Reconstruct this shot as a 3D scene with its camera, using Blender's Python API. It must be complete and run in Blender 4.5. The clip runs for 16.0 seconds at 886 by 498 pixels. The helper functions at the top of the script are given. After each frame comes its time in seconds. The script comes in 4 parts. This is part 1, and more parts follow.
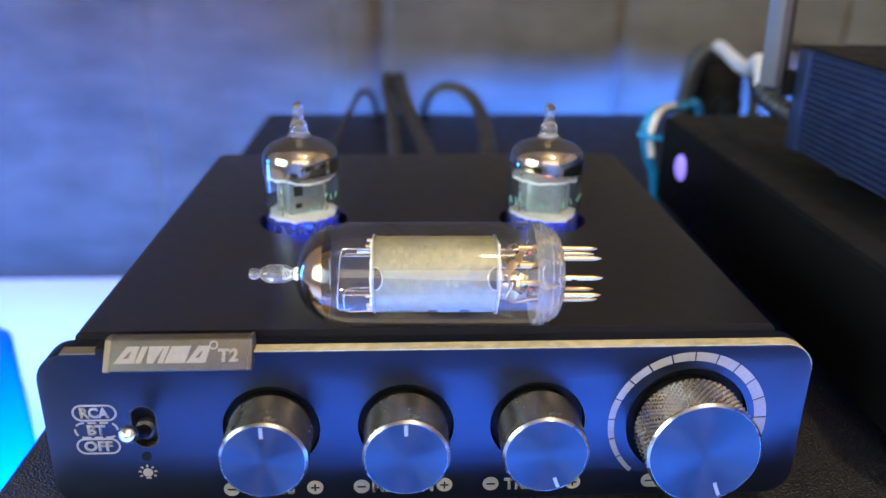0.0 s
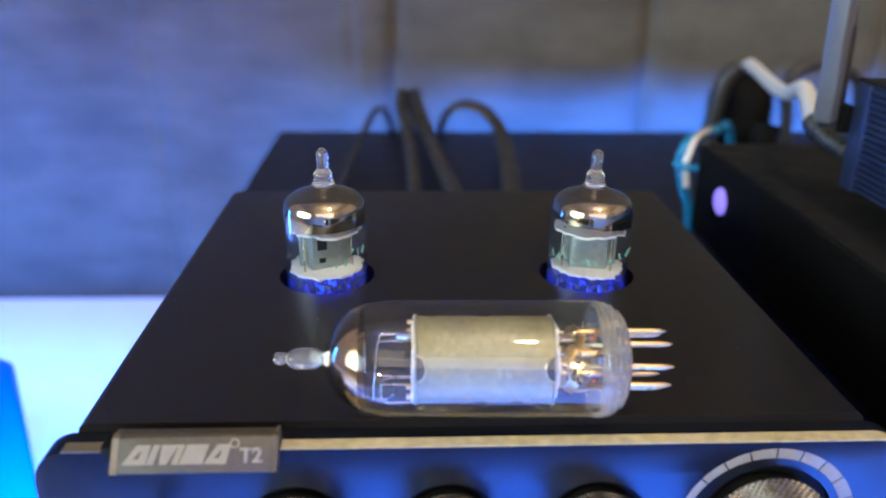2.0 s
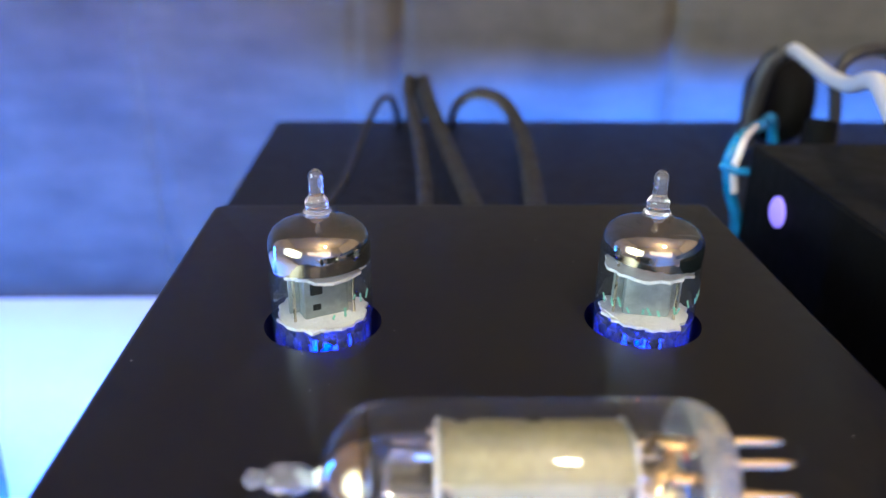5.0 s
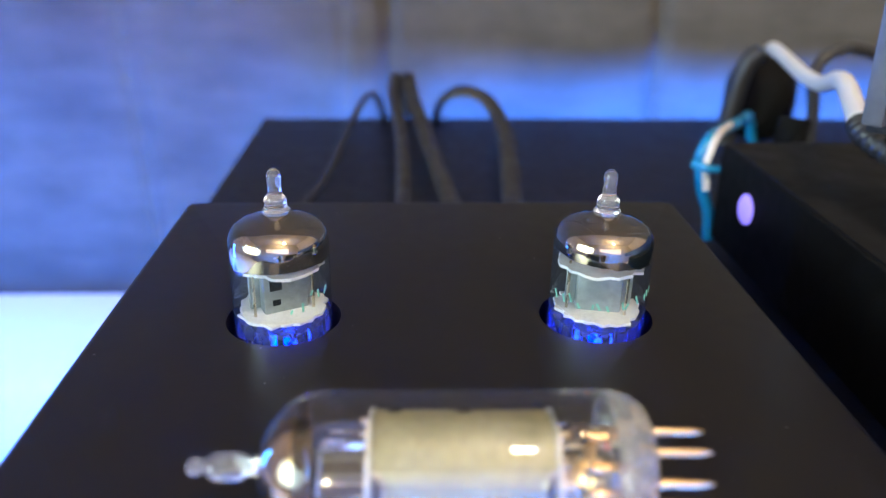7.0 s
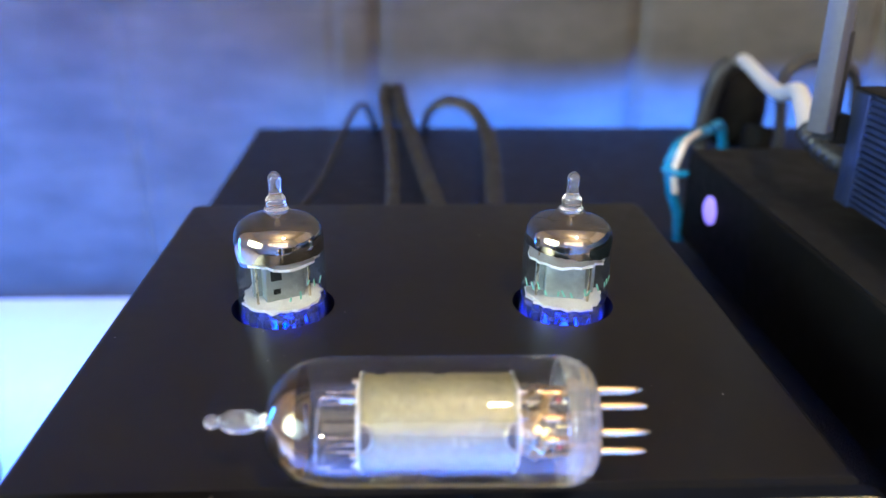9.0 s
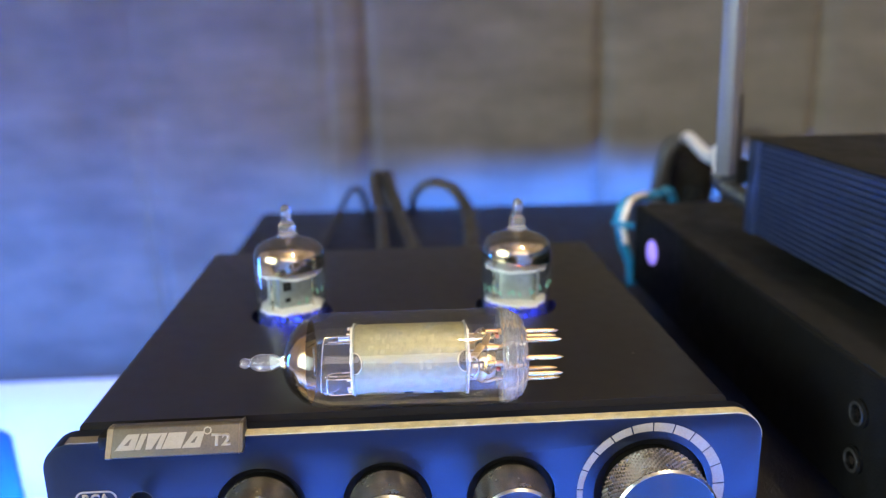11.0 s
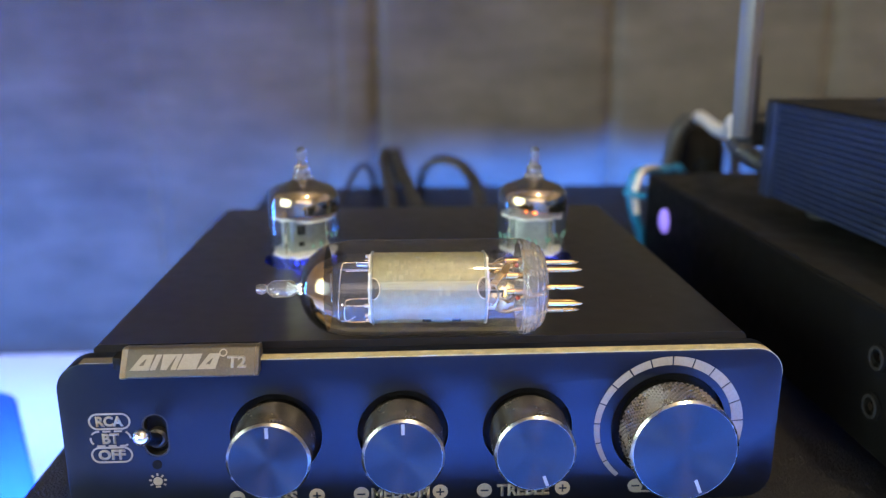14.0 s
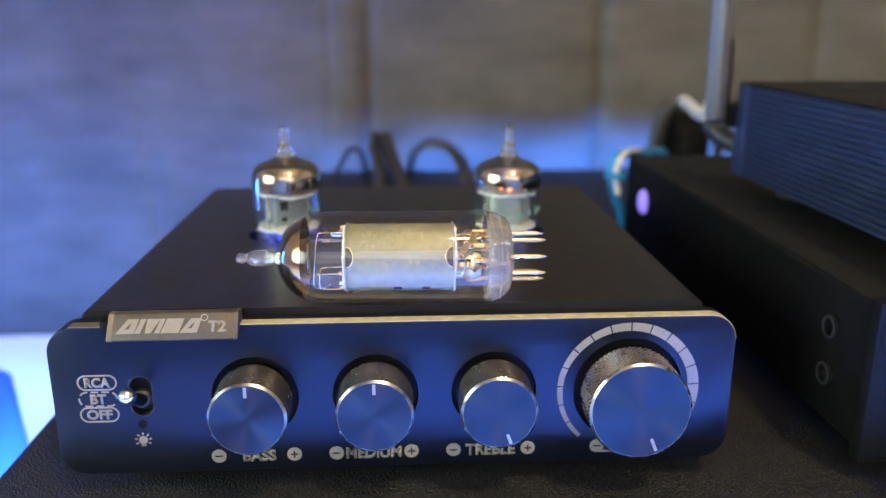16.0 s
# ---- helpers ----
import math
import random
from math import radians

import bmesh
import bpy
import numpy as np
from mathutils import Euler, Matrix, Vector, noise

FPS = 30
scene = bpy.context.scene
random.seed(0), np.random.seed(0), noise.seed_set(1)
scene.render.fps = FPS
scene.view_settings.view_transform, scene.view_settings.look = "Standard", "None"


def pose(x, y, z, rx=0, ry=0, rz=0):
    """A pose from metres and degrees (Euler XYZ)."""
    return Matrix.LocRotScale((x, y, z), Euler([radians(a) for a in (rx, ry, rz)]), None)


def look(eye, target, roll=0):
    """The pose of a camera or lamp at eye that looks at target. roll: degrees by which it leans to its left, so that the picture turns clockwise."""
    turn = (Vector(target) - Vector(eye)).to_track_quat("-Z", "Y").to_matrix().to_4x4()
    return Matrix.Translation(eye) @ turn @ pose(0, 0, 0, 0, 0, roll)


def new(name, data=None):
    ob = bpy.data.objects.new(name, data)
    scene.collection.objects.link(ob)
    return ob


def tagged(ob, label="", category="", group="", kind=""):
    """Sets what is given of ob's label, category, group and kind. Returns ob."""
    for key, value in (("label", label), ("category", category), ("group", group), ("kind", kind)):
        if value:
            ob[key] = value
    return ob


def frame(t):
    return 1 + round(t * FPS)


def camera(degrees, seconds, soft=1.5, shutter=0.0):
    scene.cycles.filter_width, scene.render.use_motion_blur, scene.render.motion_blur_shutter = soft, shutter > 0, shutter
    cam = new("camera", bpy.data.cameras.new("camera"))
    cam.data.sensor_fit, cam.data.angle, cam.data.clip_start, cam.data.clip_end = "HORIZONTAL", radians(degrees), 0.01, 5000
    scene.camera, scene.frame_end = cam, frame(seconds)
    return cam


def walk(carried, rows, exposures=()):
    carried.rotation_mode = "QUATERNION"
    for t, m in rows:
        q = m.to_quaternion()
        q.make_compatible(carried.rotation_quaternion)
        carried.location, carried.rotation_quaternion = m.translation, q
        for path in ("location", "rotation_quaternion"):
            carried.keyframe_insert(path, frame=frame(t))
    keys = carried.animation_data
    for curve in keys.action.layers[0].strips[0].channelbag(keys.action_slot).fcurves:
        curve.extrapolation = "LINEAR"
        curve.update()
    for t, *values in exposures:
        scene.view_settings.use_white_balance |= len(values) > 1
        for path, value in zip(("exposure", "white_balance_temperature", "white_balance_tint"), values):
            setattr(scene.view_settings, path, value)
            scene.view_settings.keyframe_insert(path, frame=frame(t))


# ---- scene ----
cam = camera(57.3, 16.0, soft=1.3)
# seconds, eye, yaw, pitch, roll
PATH = [
    (0, (0.00432, -0.13384, 0.11235), -2.986, -21.467, 0.641),
    (0.5, (0.00191, -0.13712, 0.11502), -2.754, -21.499, 0.566),
    (1, (0.00488, -0.13692, 0.11489), -2.652, -21.461, 0.575),
    (1.5, (0.00251, -0.12928, 0.11575), -2.680, -21.494, 0.559),
    (2, (-0.00233, -0.11231, 0.11881), -2.649, -21.455, 0.667),
    (2.5, (-0.00897, -0.10186, 0.12104), -2.492, -21.380, 0.628),
    (3, (-0.00818, -0.08668, 0.12015), -2.332, -21.436, 0.583),
    (3.5, (-0.00704, -0.07448, 0.11893), -2.332, -22.105, 0.573),
    (4, (-0.00560, -0.06911, 0.11640), -2.325, -22.537, 0.622),
    (6.5, (0.00069, -0.07811, 0.11732), -2.335, -23.264, 0.646),
    (7, (0.00394, -0.07640, 0.11845), -2.371, -23.274, 0.678),
    (7.5, (0.00196, -0.07884, 0.12003), -2.353, -23.286, 0.672),
    (8, (0.00396, -0.08133, 0.11964), -2.432, -23.256, 0.690),
    (8.5, (0.00440, -0.08573, 0.12189), -2.803, -23.071, 0.734),
    (8.7, (0.00484, -0.08932, 0.12329), -2.890, -22.986, 0.725),
    (10.8, (0.00743, -0.14500, 0.11837), -3.300, -15.937, -0.800),
    (11, (0.00879, -0.14920, 0.11699), -3.166, -15.055, -1.173),
    (11.5, (0.00746, -0.14741, 0.10555), -3.159, -14.309, -1.227),
    (12, (0.00810, -0.14678, 0.10384), -3.119, -14.034, -1.176),
    (12.5, (0.00446, -0.14758, 0.10039), -3.087, -14.545, -0.996),
    (13, (0.00687, -0.14774, 0.10201), -3.109, -15.074, -0.500),
    (13.5, (0.00736, -0.15001, 0.10317), -3.078, -15.030, -0.144),
    (14, (0.00474, -0.15118, 0.10222), -3.050, -15.012, -0.129),
    (14.5, (0.00121, -0.15710, 0.09967), -3.059, -15.565, -0.070),
    (15, (0.00490, -0.15612, 0.10062), -3.062, -15.843, -0.006),
    (15.5, (0.00975, -0.16030, 0.10545), -3.194, -15.945, 0.055),
    (16, (0.01017, -0.16085, 0.10098), -3.167, -15.848, 0.007),
]


def aim(eye, yaw, pitch, roll):
    a, b = radians(yaw), radians(pitch)
    way = Vector((-math.sin(a) * math.cos(b), math.cos(a) * math.cos(b), math.sin(b)))
    return look(eye, Vector(eye) + way, roll)


walk(cam, [(t, aim(eye, yaw, pitch, roll)) for t, eye, yaw, pitch, roll in PATH],
     exposures=[(0, -0.03, 6150, 11), (1.5, -0.08, 6150, 11), (2.0, -0.24, 6100, 12), (2.5, -0.48, 6100, 14), (3.0, -0.50, 6100, 14), (3.5, -0.26, 6100, 14), (4.0, -0.06, 6050, 13), (6.5, 0.10, 5900, 13), (8.5, 0.14, 5900, 12),
                (11, 0.08, 6500, 9), (12, -0.14, 6800, 8), (12.5, -0.20, 6750, 8), (13.0, -0.09, 6750, 8), (13.5, -0.22, 6750, 8), (14.5, -0.16, 6750, 8), (15, -0.02, 6650, 9), (16, -0.12, 6800, 9)])
cam.data.dof.use_dof = True
cam.data.dof.focus_distance = 0.164
cam.data.dof.aperture_fstop = 12.0

# ---- light ----
world = bpy.data.worlds.new("room_dark")
scene.world = world
world.use_nodes = True
world.node_tree.nodes["Background"].inputs[0].default_value = (0.5, 0.45, 0.4, 1)
world.node_tree.nodes["Background"].inputs[1].default_value = 0.02


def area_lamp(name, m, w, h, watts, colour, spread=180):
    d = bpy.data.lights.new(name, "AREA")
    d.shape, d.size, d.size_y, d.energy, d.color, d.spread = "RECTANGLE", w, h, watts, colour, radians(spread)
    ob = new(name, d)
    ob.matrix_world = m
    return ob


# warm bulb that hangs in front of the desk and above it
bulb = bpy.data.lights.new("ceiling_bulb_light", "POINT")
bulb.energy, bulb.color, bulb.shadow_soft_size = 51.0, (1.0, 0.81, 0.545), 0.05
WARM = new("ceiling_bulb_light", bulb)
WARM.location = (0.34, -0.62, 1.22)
# pale screen that faces the desk
SCREEN = area_lamp("screen_light", look((-0.80, -0.50, 0.27), (0.0, 0.05, 0.05)), 0.80, 0.50, 1.9, (0.80, 1.0, 0.90), 50)
# unseen soft fill lamp added behind the camera; no window is known there
FRONT_FILL = area_lamp("front_fill_light", look((0.12, -1.10, 0.42), (0.03, 0.05, 0.04)), 1.1, 0.55, 4.6, (1.0, 0.89, 0.755))
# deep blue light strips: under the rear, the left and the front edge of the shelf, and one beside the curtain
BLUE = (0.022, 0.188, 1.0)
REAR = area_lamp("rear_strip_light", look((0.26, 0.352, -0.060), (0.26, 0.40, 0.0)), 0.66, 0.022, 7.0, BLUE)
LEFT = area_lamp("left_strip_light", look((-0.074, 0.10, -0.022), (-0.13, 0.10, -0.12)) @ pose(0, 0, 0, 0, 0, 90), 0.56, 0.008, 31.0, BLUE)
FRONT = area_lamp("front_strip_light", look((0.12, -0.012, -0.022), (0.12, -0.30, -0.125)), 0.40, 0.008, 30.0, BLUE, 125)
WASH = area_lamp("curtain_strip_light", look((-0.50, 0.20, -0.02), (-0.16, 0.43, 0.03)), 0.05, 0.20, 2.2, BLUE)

# ---- materials ----


def nodes_of(name):
    m = bpy.data.materials.new(name)
    m.use_nodes = True
    nt = m.node_tree
    return m, nt, nt.nodes["Principled BSDF"]


def add_node(nt, kind, **values):
    n = nt.nodes.new(kind)
    for k, v in values.items():
        n.inputs[k].default_value = v
    return n


def surface(name, colour, rough=0.5, metal=0.0, grain=0.15, scale=400.0, bump=0.0, bump_scale=None, rough_var=0.1, spec=0.5, wear=8.0, detail=4.0, cells=False):
    """Colour and roughness that vary at two scales, with a fine relief."""
    m, nt, b = nodes_of(name)
    co = add_node(nt, "ShaderNodeTexCoord")
    fine = add_node(nt, "ShaderNodeTexNoise", Scale=scale, Detail=detail)
    wide = add_node(nt, "ShaderNodeTexNoise", Scale=scale / wear, Detail=3.0)
    for n in (fine, wide):
        nt.links.new(co.outputs["Object"], n.inputs["Vector"])
    mixed = nt.nodes.new("ShaderNodeMath")
    mixed.operation = "ADD"
    nt.links.new(fine.outputs["Fac"], mixed.inputs[0])
    nt.links.new(wide.outputs["Fac"], mixed.inputs[1])
    ramp = nt.nodes.new("ShaderNodeMapRange")
    ramp.inputs["From Min"].default_value, ramp.inputs["From Max"].default_value = 0.6, 1.4
    ramp.inputs["To Min"].default_value, ramp.inputs["To Max"].default_value = 1 - grain, 1 + grain
    nt.links.new(mixed.outputs[0], ramp.inputs["Value"])
    tint = nt.nodes.new("ShaderNodeVectorMath")
    tint.operation = "SCALE"
    tint.inputs[0].default_value = colour
    nt.links.new(ramp.outputs[0], tint.inputs["Scale"])
    nt.links.new(tint.outputs[0], b.inputs["Base Color"])
    rr = nt.nodes.new("ShaderNodeMapRange")
    rr.inputs["From Min"].default_value, rr.inputs["From Max"].default_value = 0.3, 0.7
    rr.inputs["To Min"].default_value, rr.inputs["To Max"].default_value = max(0.02, rough - rough_var), min(1, rough + rough_var)
    nt.links.new(wide.outputs["Fac"], rr.inputs["Value"])
    nt.links.new(rr.outputs[0], b.inputs["Roughness"])
    b.inputs["Metallic"].default_value = metal
    b.inputs["Specular IOR Level"].default_value = spec
    if bump:
        if cells:
            relief = add_node(nt, "ShaderNodeTexVoronoi", Scale=bump_scale or scale)
            out = relief.outputs["Distance"]
        else:
            relief = add_node(nt, "ShaderNodeTexNoise", Scale=bump_scale or scale, Detail=3.0)
            out = relief.outputs["Fac"]
        nt.links.new(co.outputs["Object"], relief.inputs["Vector"])
        bp = add_node(nt, "ShaderNodeBump", Strength=bump, Distance=0.0004)
        nt.links.new(out, bp.inputs["Height"])
        nt.links.new(bp.outputs[0], b.inputs["Normal"])
    return m


def glow(name, colour, strength):
    m, nt, b = nodes_of(name)
    b.inputs["Base Color"].default_value = (*colour, 1)
    b.inputs["Emission Color"].default_value = (*colour, 1)
    b.inputs["Emission Strength"].default_value = strength
    return m


def thin_glass(name, tint=(0.97, 0.98, 0.98), gain=0.6):
    """Thin blown glass: clear, with a mirror gloss that grows towards the rim."""
    m, nt, b = nodes_of(name)
    nt.nodes.remove(b)
    out = nt.nodes["Material Output"]
    clear = nt.nodes.new("ShaderNodeBsdfTransparent")
    clear.inputs[0].default_value = (*tint, 1)
    gloss = nt.nodes.new("ShaderNodeBsdfGlossy")
    gloss.inputs["Roughness"].default_value = 0.03
    lw = nt.nodes.new("ShaderNodeLayerWeight")
    steep = nt.nodes.new("ShaderNodeMath")
    steep.operation = "POWER"
    steep.inputs[1].default_value = 2.6
    k = nt.nodes.new("ShaderNodeMath")
    k.operation, k.use_clamp = "MULTIPLY_ADD", True
    k.inputs[1].default_value, k.inputs[2].default_value = gain, 0.06
    mix = nt.nodes.new("ShaderNodeMixShader")
    nt.links.new(lw.outputs["Facing"], steep.inputs[0])
    nt.links.new(steep.outputs[0], k.inputs[0])
    nt.links.new(k.outputs[0], mix.inputs[0])
    nt.links.new(clear.outputs[0], mix.inputs[1])
    nt.links.new(gloss.outputs[0], mix.inputs[2])
    # a faint haze of dust on the glass
    haze = nt.nodes.new("ShaderNodeBsdfDiffuse")
    haze.inputs["Color"].default_value = (0.8, 0.85, 0.9, 1)
    dusty = nt.nodes.new("ShaderNodeMixShader")
    dusty.inputs[0].default_value = 0.004
    nt.links.new(mix.outputs[0], dusty.inputs[1])
    nt.links.new(haze.outputs[0], dusty.inputs[2])
    nt.links.new(dusty.outputs[0], out.inputs["Surface"])
    return m


def solid_glass(name, rough=0.02, colour=(0.98, 0.99, 1.0)):
    m, nt, b = nodes_of(name)
    b.inputs["Base Color"].default_value = (*colour, 1)
    b.inputs["Transmission Weight"].default_value = 1.0
    b.inputs["Roughness"].default_value = rough
    b.inputs["IOR"].default_value = 1.47
    no = add_node(nt, "ShaderNodeTexNoise", Scale=500.0, Detail=2.0)
    co = add_node(nt, "ShaderNodeTexCoord")
    bp = add_node(nt, "ShaderNodeBump", Strength=0.12, Distance=0.0004)
    nt.links.new(co.outputs["Object"], no.inputs["Vector"])
    nt.links.new(no.outputs["Fac"], bp.inputs["Height"])
    nt.links.new(bp.outputs[0], b.inputs["Normal"])
    return m


def brushed(name, colour, rough=0.28):
    """Turned metal face: fine rings, highlights that fan out from the middle."""
    m, nt, b = nodes_of(name)
    b.inputs["Base Color"].default_value = (*colour, 1)
    b.inputs["Metallic"].default_value = 1.0
    b.inputs["Anisotropic"].default_value = 0.93
    b.inputs["Anisotropic Rotation"].default_value = 0.25
    tg = nt.nodes.new("ShaderNodeTangent")
    tg.direction_type, tg.axis = "RADIAL", "Y"
    nt.links.new(tg.outputs[0], b.inputs["Tangent"])
    co = add_node(nt, "ShaderNodeTexCoord")
    wv = nt.nodes.new("ShaderNodeTexWave")
    wv.wave_type, wv.rings_direction = "RINGS", "Y"
    wv.inputs["Scale"].default_value, wv.inputs["Distortion"].default_value = 1500.0, 1.5
    nt.links.new(co.outputs["Object"], wv.inputs["Vector"])
    rr = nt.nodes.new("ShaderNodeMapRange")
    rr.inputs["To Min"].default_value, rr.inputs["To Max"].default_value = rough - 0.06, rough + 0.08
    nt.links.new(wv.outputs["Fac"], rr.inputs["Value"])
    nt.links.new(rr.outputs[0], b.inputs["Roughness"])
    return m


def cloth(name, colour):
    m, nt, b = nodes_of(name)
    co = add_node(nt, "ShaderNodeTexCoord")
    mp = nt.nodes.new("ShaderNodeMapping")
    nt.links.new(co.outputs["Object"], mp.inputs["Vector"])
    heights = []
    for d in ("X", "Z"):
        w = nt.nodes.new("ShaderNodeTexWave")
        w.bands_direction = d
        w.inputs["Scale"].default_value, w.inputs["Distortion"].default_value = 210.0, 1.2
        w.inputs["Detail Scale"].default_value = 3.0
        nt.links.new(mp.outputs[0], w.inputs["Vector"])
        heights.append(w)
    add = nt.nodes.new("ShaderNodeMath")
    add.operation = "ADD"
    for i, w in enumerate(heights):
        nt.links.new(w.outputs["Fac"], add.inputs[i])
    # slubs: threads that run long and uneven across the weave
    st = nt.nodes.new("ShaderNodeMapping")
    st.inputs["Scale"].default_value = (6.0, 1.0, 20.0)
    nt.links.new(co.outputs["Object"], st.inputs["Vector"])
    slub = add_node(nt, "ShaderNodeTexNoise", Scale=3.0, Detail=5.0)
    nt.links.new(st.outputs[0], slub.inputs["Vector"])
    stain = add_node(nt, "ShaderNodeTexNoise", Scale=17.0, Detail=6.0, Roughness=0.68)
    nt.links.new(co.outputs["Object"], stain.inputs["Vector"])
    s1 = nt.nodes.new("ShaderNodeMath")
    s1.operation = "ADD"
    nt.links.new(slub.outputs["Fac"], s1.inputs[0])
    nt.links.new(stain.outputs["Fac"], s1.inputs[1])
    rg = nt.nodes.new("ShaderNodeMapRange")
    rg.inputs["From Min"].default_value, rg.inputs["From Max"].default_value = 0.7, 1.3
    rg.inputs["To Min"].default_value, rg.inputs["To Max"].default_value = 0.76, 1.24
    nt.links.new(s1.outputs[0], rg.inputs["Value"])
    tint = nt.nodes.new("ShaderNodeVectorMath")
    tint.operation = "SCALE"
    tint.inputs[0].default_value = colour
    nt.links.new(rg.outputs[0], tint.inputs["Scale"])
    nt.links.new(tint.outputs[0], b.inputs["Base Color"])
    b.inputs["Roughness"].default_value = 0.9
    b.inputs["Specular IOR Level"].default_value = 0.15
    b.inputs["Sheen Weight"].default_value = 0.1
    bp = add_node(nt, "ShaderNodeBump", Strength=0.35, Distance=0.0008)
    nt.links.new(add.outputs[0], bp.inputs["Height"])
    nt.links.new(bp.outputs[0], b.inputs["Normal"])
    return m


M_PANEL = surface("black_anodised_aluminium", (0.003, 0.0035, 0.006), 0.32, 0.0, 0.2, 3000, 0.04, 6000, 0.008, spec=0.43)
# specular tint puts the mirrored blue of the lit desk into the panel
M_PANEL.node_tree.nodes["Principled BSDF"].inputs["Specular Tint"].default_value = (0.45, 0.62, 1.0, 1)
M_EDGE = surface("bare_champagne_aluminium", (0.44, 0.38, 0.22), 0.6, 0.15, 0.4, 4000, 0.25, 5000, 0.06)
M_COVER = surface("black_powder_coat", (0.0062, 0.0050, 0.0042), 0.33, 0.0, 0.40, 1900, 0.0, 5000, 0.025, spec=0.54)
M_KNURL = surface("dark_anodised_metal", (0.37, 0.32, 0.26), 0.27, 0.97, 0.05, 3000, 0.0, 6000, 0.005)
M_CROSS = surface("crossed_knurl_metal", (0.38, 0.355, 0.32), 0.28, 1.0, 0.06, 3000, 0.05, 6000, 0.03)
M_CHROME = surface("polished_bevel", (0.29, 0.285, 0.27), 0.26, 1.0, 0.05, 2000, 0.0)
M_FACE = brushed("turned_black_face", (0.028, 0.030, 0.036), 0.44)
M_PRINT = surface("white_print", (0.205, 0.182, 0.135), 0.6, 0.0, 0.16, 3000)
M_BLACK = surface("black_void_plastic", (0.004, 0.004, 0.004), 0.6, 0.0, 0.2, 2000, spec=0.12)
M_BADGE = surface("grey_badge_metal", (0.066, 0.055, 0.040), 0.5, 0.35, 0.30, 3000, 0.15, 7000, 0.05)
M_BADGEND = surface("bright_badge_end", (0.20, 0.17, 0.12), 0.42, 0.6, 0.15, 3000, 0.1, 7000, 0.05)
M_STEEL = surface("bright_steel", (0.72, 0.72, 0.72), 0.16, 1.0, 0.08, 1500)
M_RUBBER = surface("black_rubber", (0.02, 0.02, 0.02), 0.8, 0.0, 0.2, 1500, 0.2)
M_GLASS = thin_glass("blown_glass", (0.96, 0.94, 0.87), gain=0.62)
# led glow on the short tubes' glass is put into tint and haze colour
M_SHORTGLASS = thin_glass("led_tint_glass", (0.92, 0.96, 0.98), gain=0.8)
M_SHORTGLASS.node_tree.nodes["Diffuse BSDF"].inputs["Color"].default_value = (0.35, 0.68, 0.95, 1)
M_SHORTGLASS.node_tree.nodes["Mix Shader.001"].inputs[0].default_value = 0.009
M_TIP = solid_glass("drawn_glass_tip", 0.05)
M_TIP.node_tree.nodes["Principled BSDF"].inputs["Transmission Weight"].default_value = 0.95
M_FROST = solid_glass("pressed_glass_button", 0.24)
M_FROST.node_tree.nodes["Principled BSDF"].inputs["Transmission Weight"].default_value = 0.90
M_FROST.node_tree.nodes["Bump"].inputs["Strength"].default_value = 0.5
# the led's blue is painted into the base colour of this clear glass
M_FOOT = solid_glass("led_tint_glass_foot", 0.10, (0.62, 0.68, 1.0))
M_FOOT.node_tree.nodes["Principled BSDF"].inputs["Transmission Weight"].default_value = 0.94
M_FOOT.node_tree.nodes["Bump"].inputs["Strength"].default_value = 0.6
M_GETTER = surface("silver_getter_film", (0.50, 0.36, 0.215), 0.06, 1.0, 0.25, 500, 0.05, 400, rough_var=0.04)
M_MICA = surface("white_coated_mica", (0.70, 0.68, 0.65), 0.75, 0.0, 0.15, 1500, 0.4, 3000)
M_ANODE = surface("dull_nickel_plate", (0.32, 0.345, 0.325), 0.5, 0.6, 0.2, 900, 0.15, 2500)
M_SLEEVE = surface("grey_aluminised_sleeve", (0.255, 0.243, 0.152), 0.52, 0.32, 0.25, 700, 0.2, 2600, 0.08)
M_SCUFF = surface("worn_pale_print", (0.295, 0.280, 0.180), 0.6, 0.25, 0.4, 900)
M_WIRE = surface("nickel_wire", (0.60, 0.52, 0.39), 0.28, 1.0, 0.15, 1500)
M_COPPER = surface("copper_wire", (0.58, 0.36, 0.17), 0.3, 1.0, 0.15, 1500)
M_PIN = surface("gilded_pin", (0.52, 0.36, 0.165), 0.33, 1.0, 0.12, 1500)
M_BEAD = surface("red_sealing_glass", (0.42, 0.09, 0.07), 0.15, 0.0, 0.2, 1500)
M_HEATER = glow("glowing_heater", (1.0, 0.22, 0.03), 6.0)
M_GREEN = surface("green_tube_print", (0.16, 0.42, 0.33), 0.6, 0.0, 0.3, 2500)
M_BLUELED = glow("blue_led", (0.02, 0.06, 1.0), 9.0)
M_PURPLE = glow("violet_led", (0.36, 0.26, 1.0), 0.75)
M_LEATHER = surface("black_grained_vinyl", (0.0055, 0.0048, 0.0048), 0.45, 0.0, 0.6, 1500, 1.0, 2000, 0.06, spec=0.36, cells=True)
M_DESK = surface("white_desk_laminate", (0.80, 0.80, 0.79), 0.45, 0.0, 0.03, 60)
M_BOX = surface("black_case_paint", (0.0048, 0.0046, 0.0046), 0.7, 0.0, 0.5, 1500, 0.5, 2500, spec=0.08)
M_BOXTOP = surface("black_case_top", (0.0065, 0.0060, 0.0056), 0.6, 0.0, 0.3, 900, 0.5, 2500, spec=0.22)
M_JACK = surface("dark_jack_metal", (0.022, 0.021, 0.020), 0.5, 0.3, 0.2, 1500)
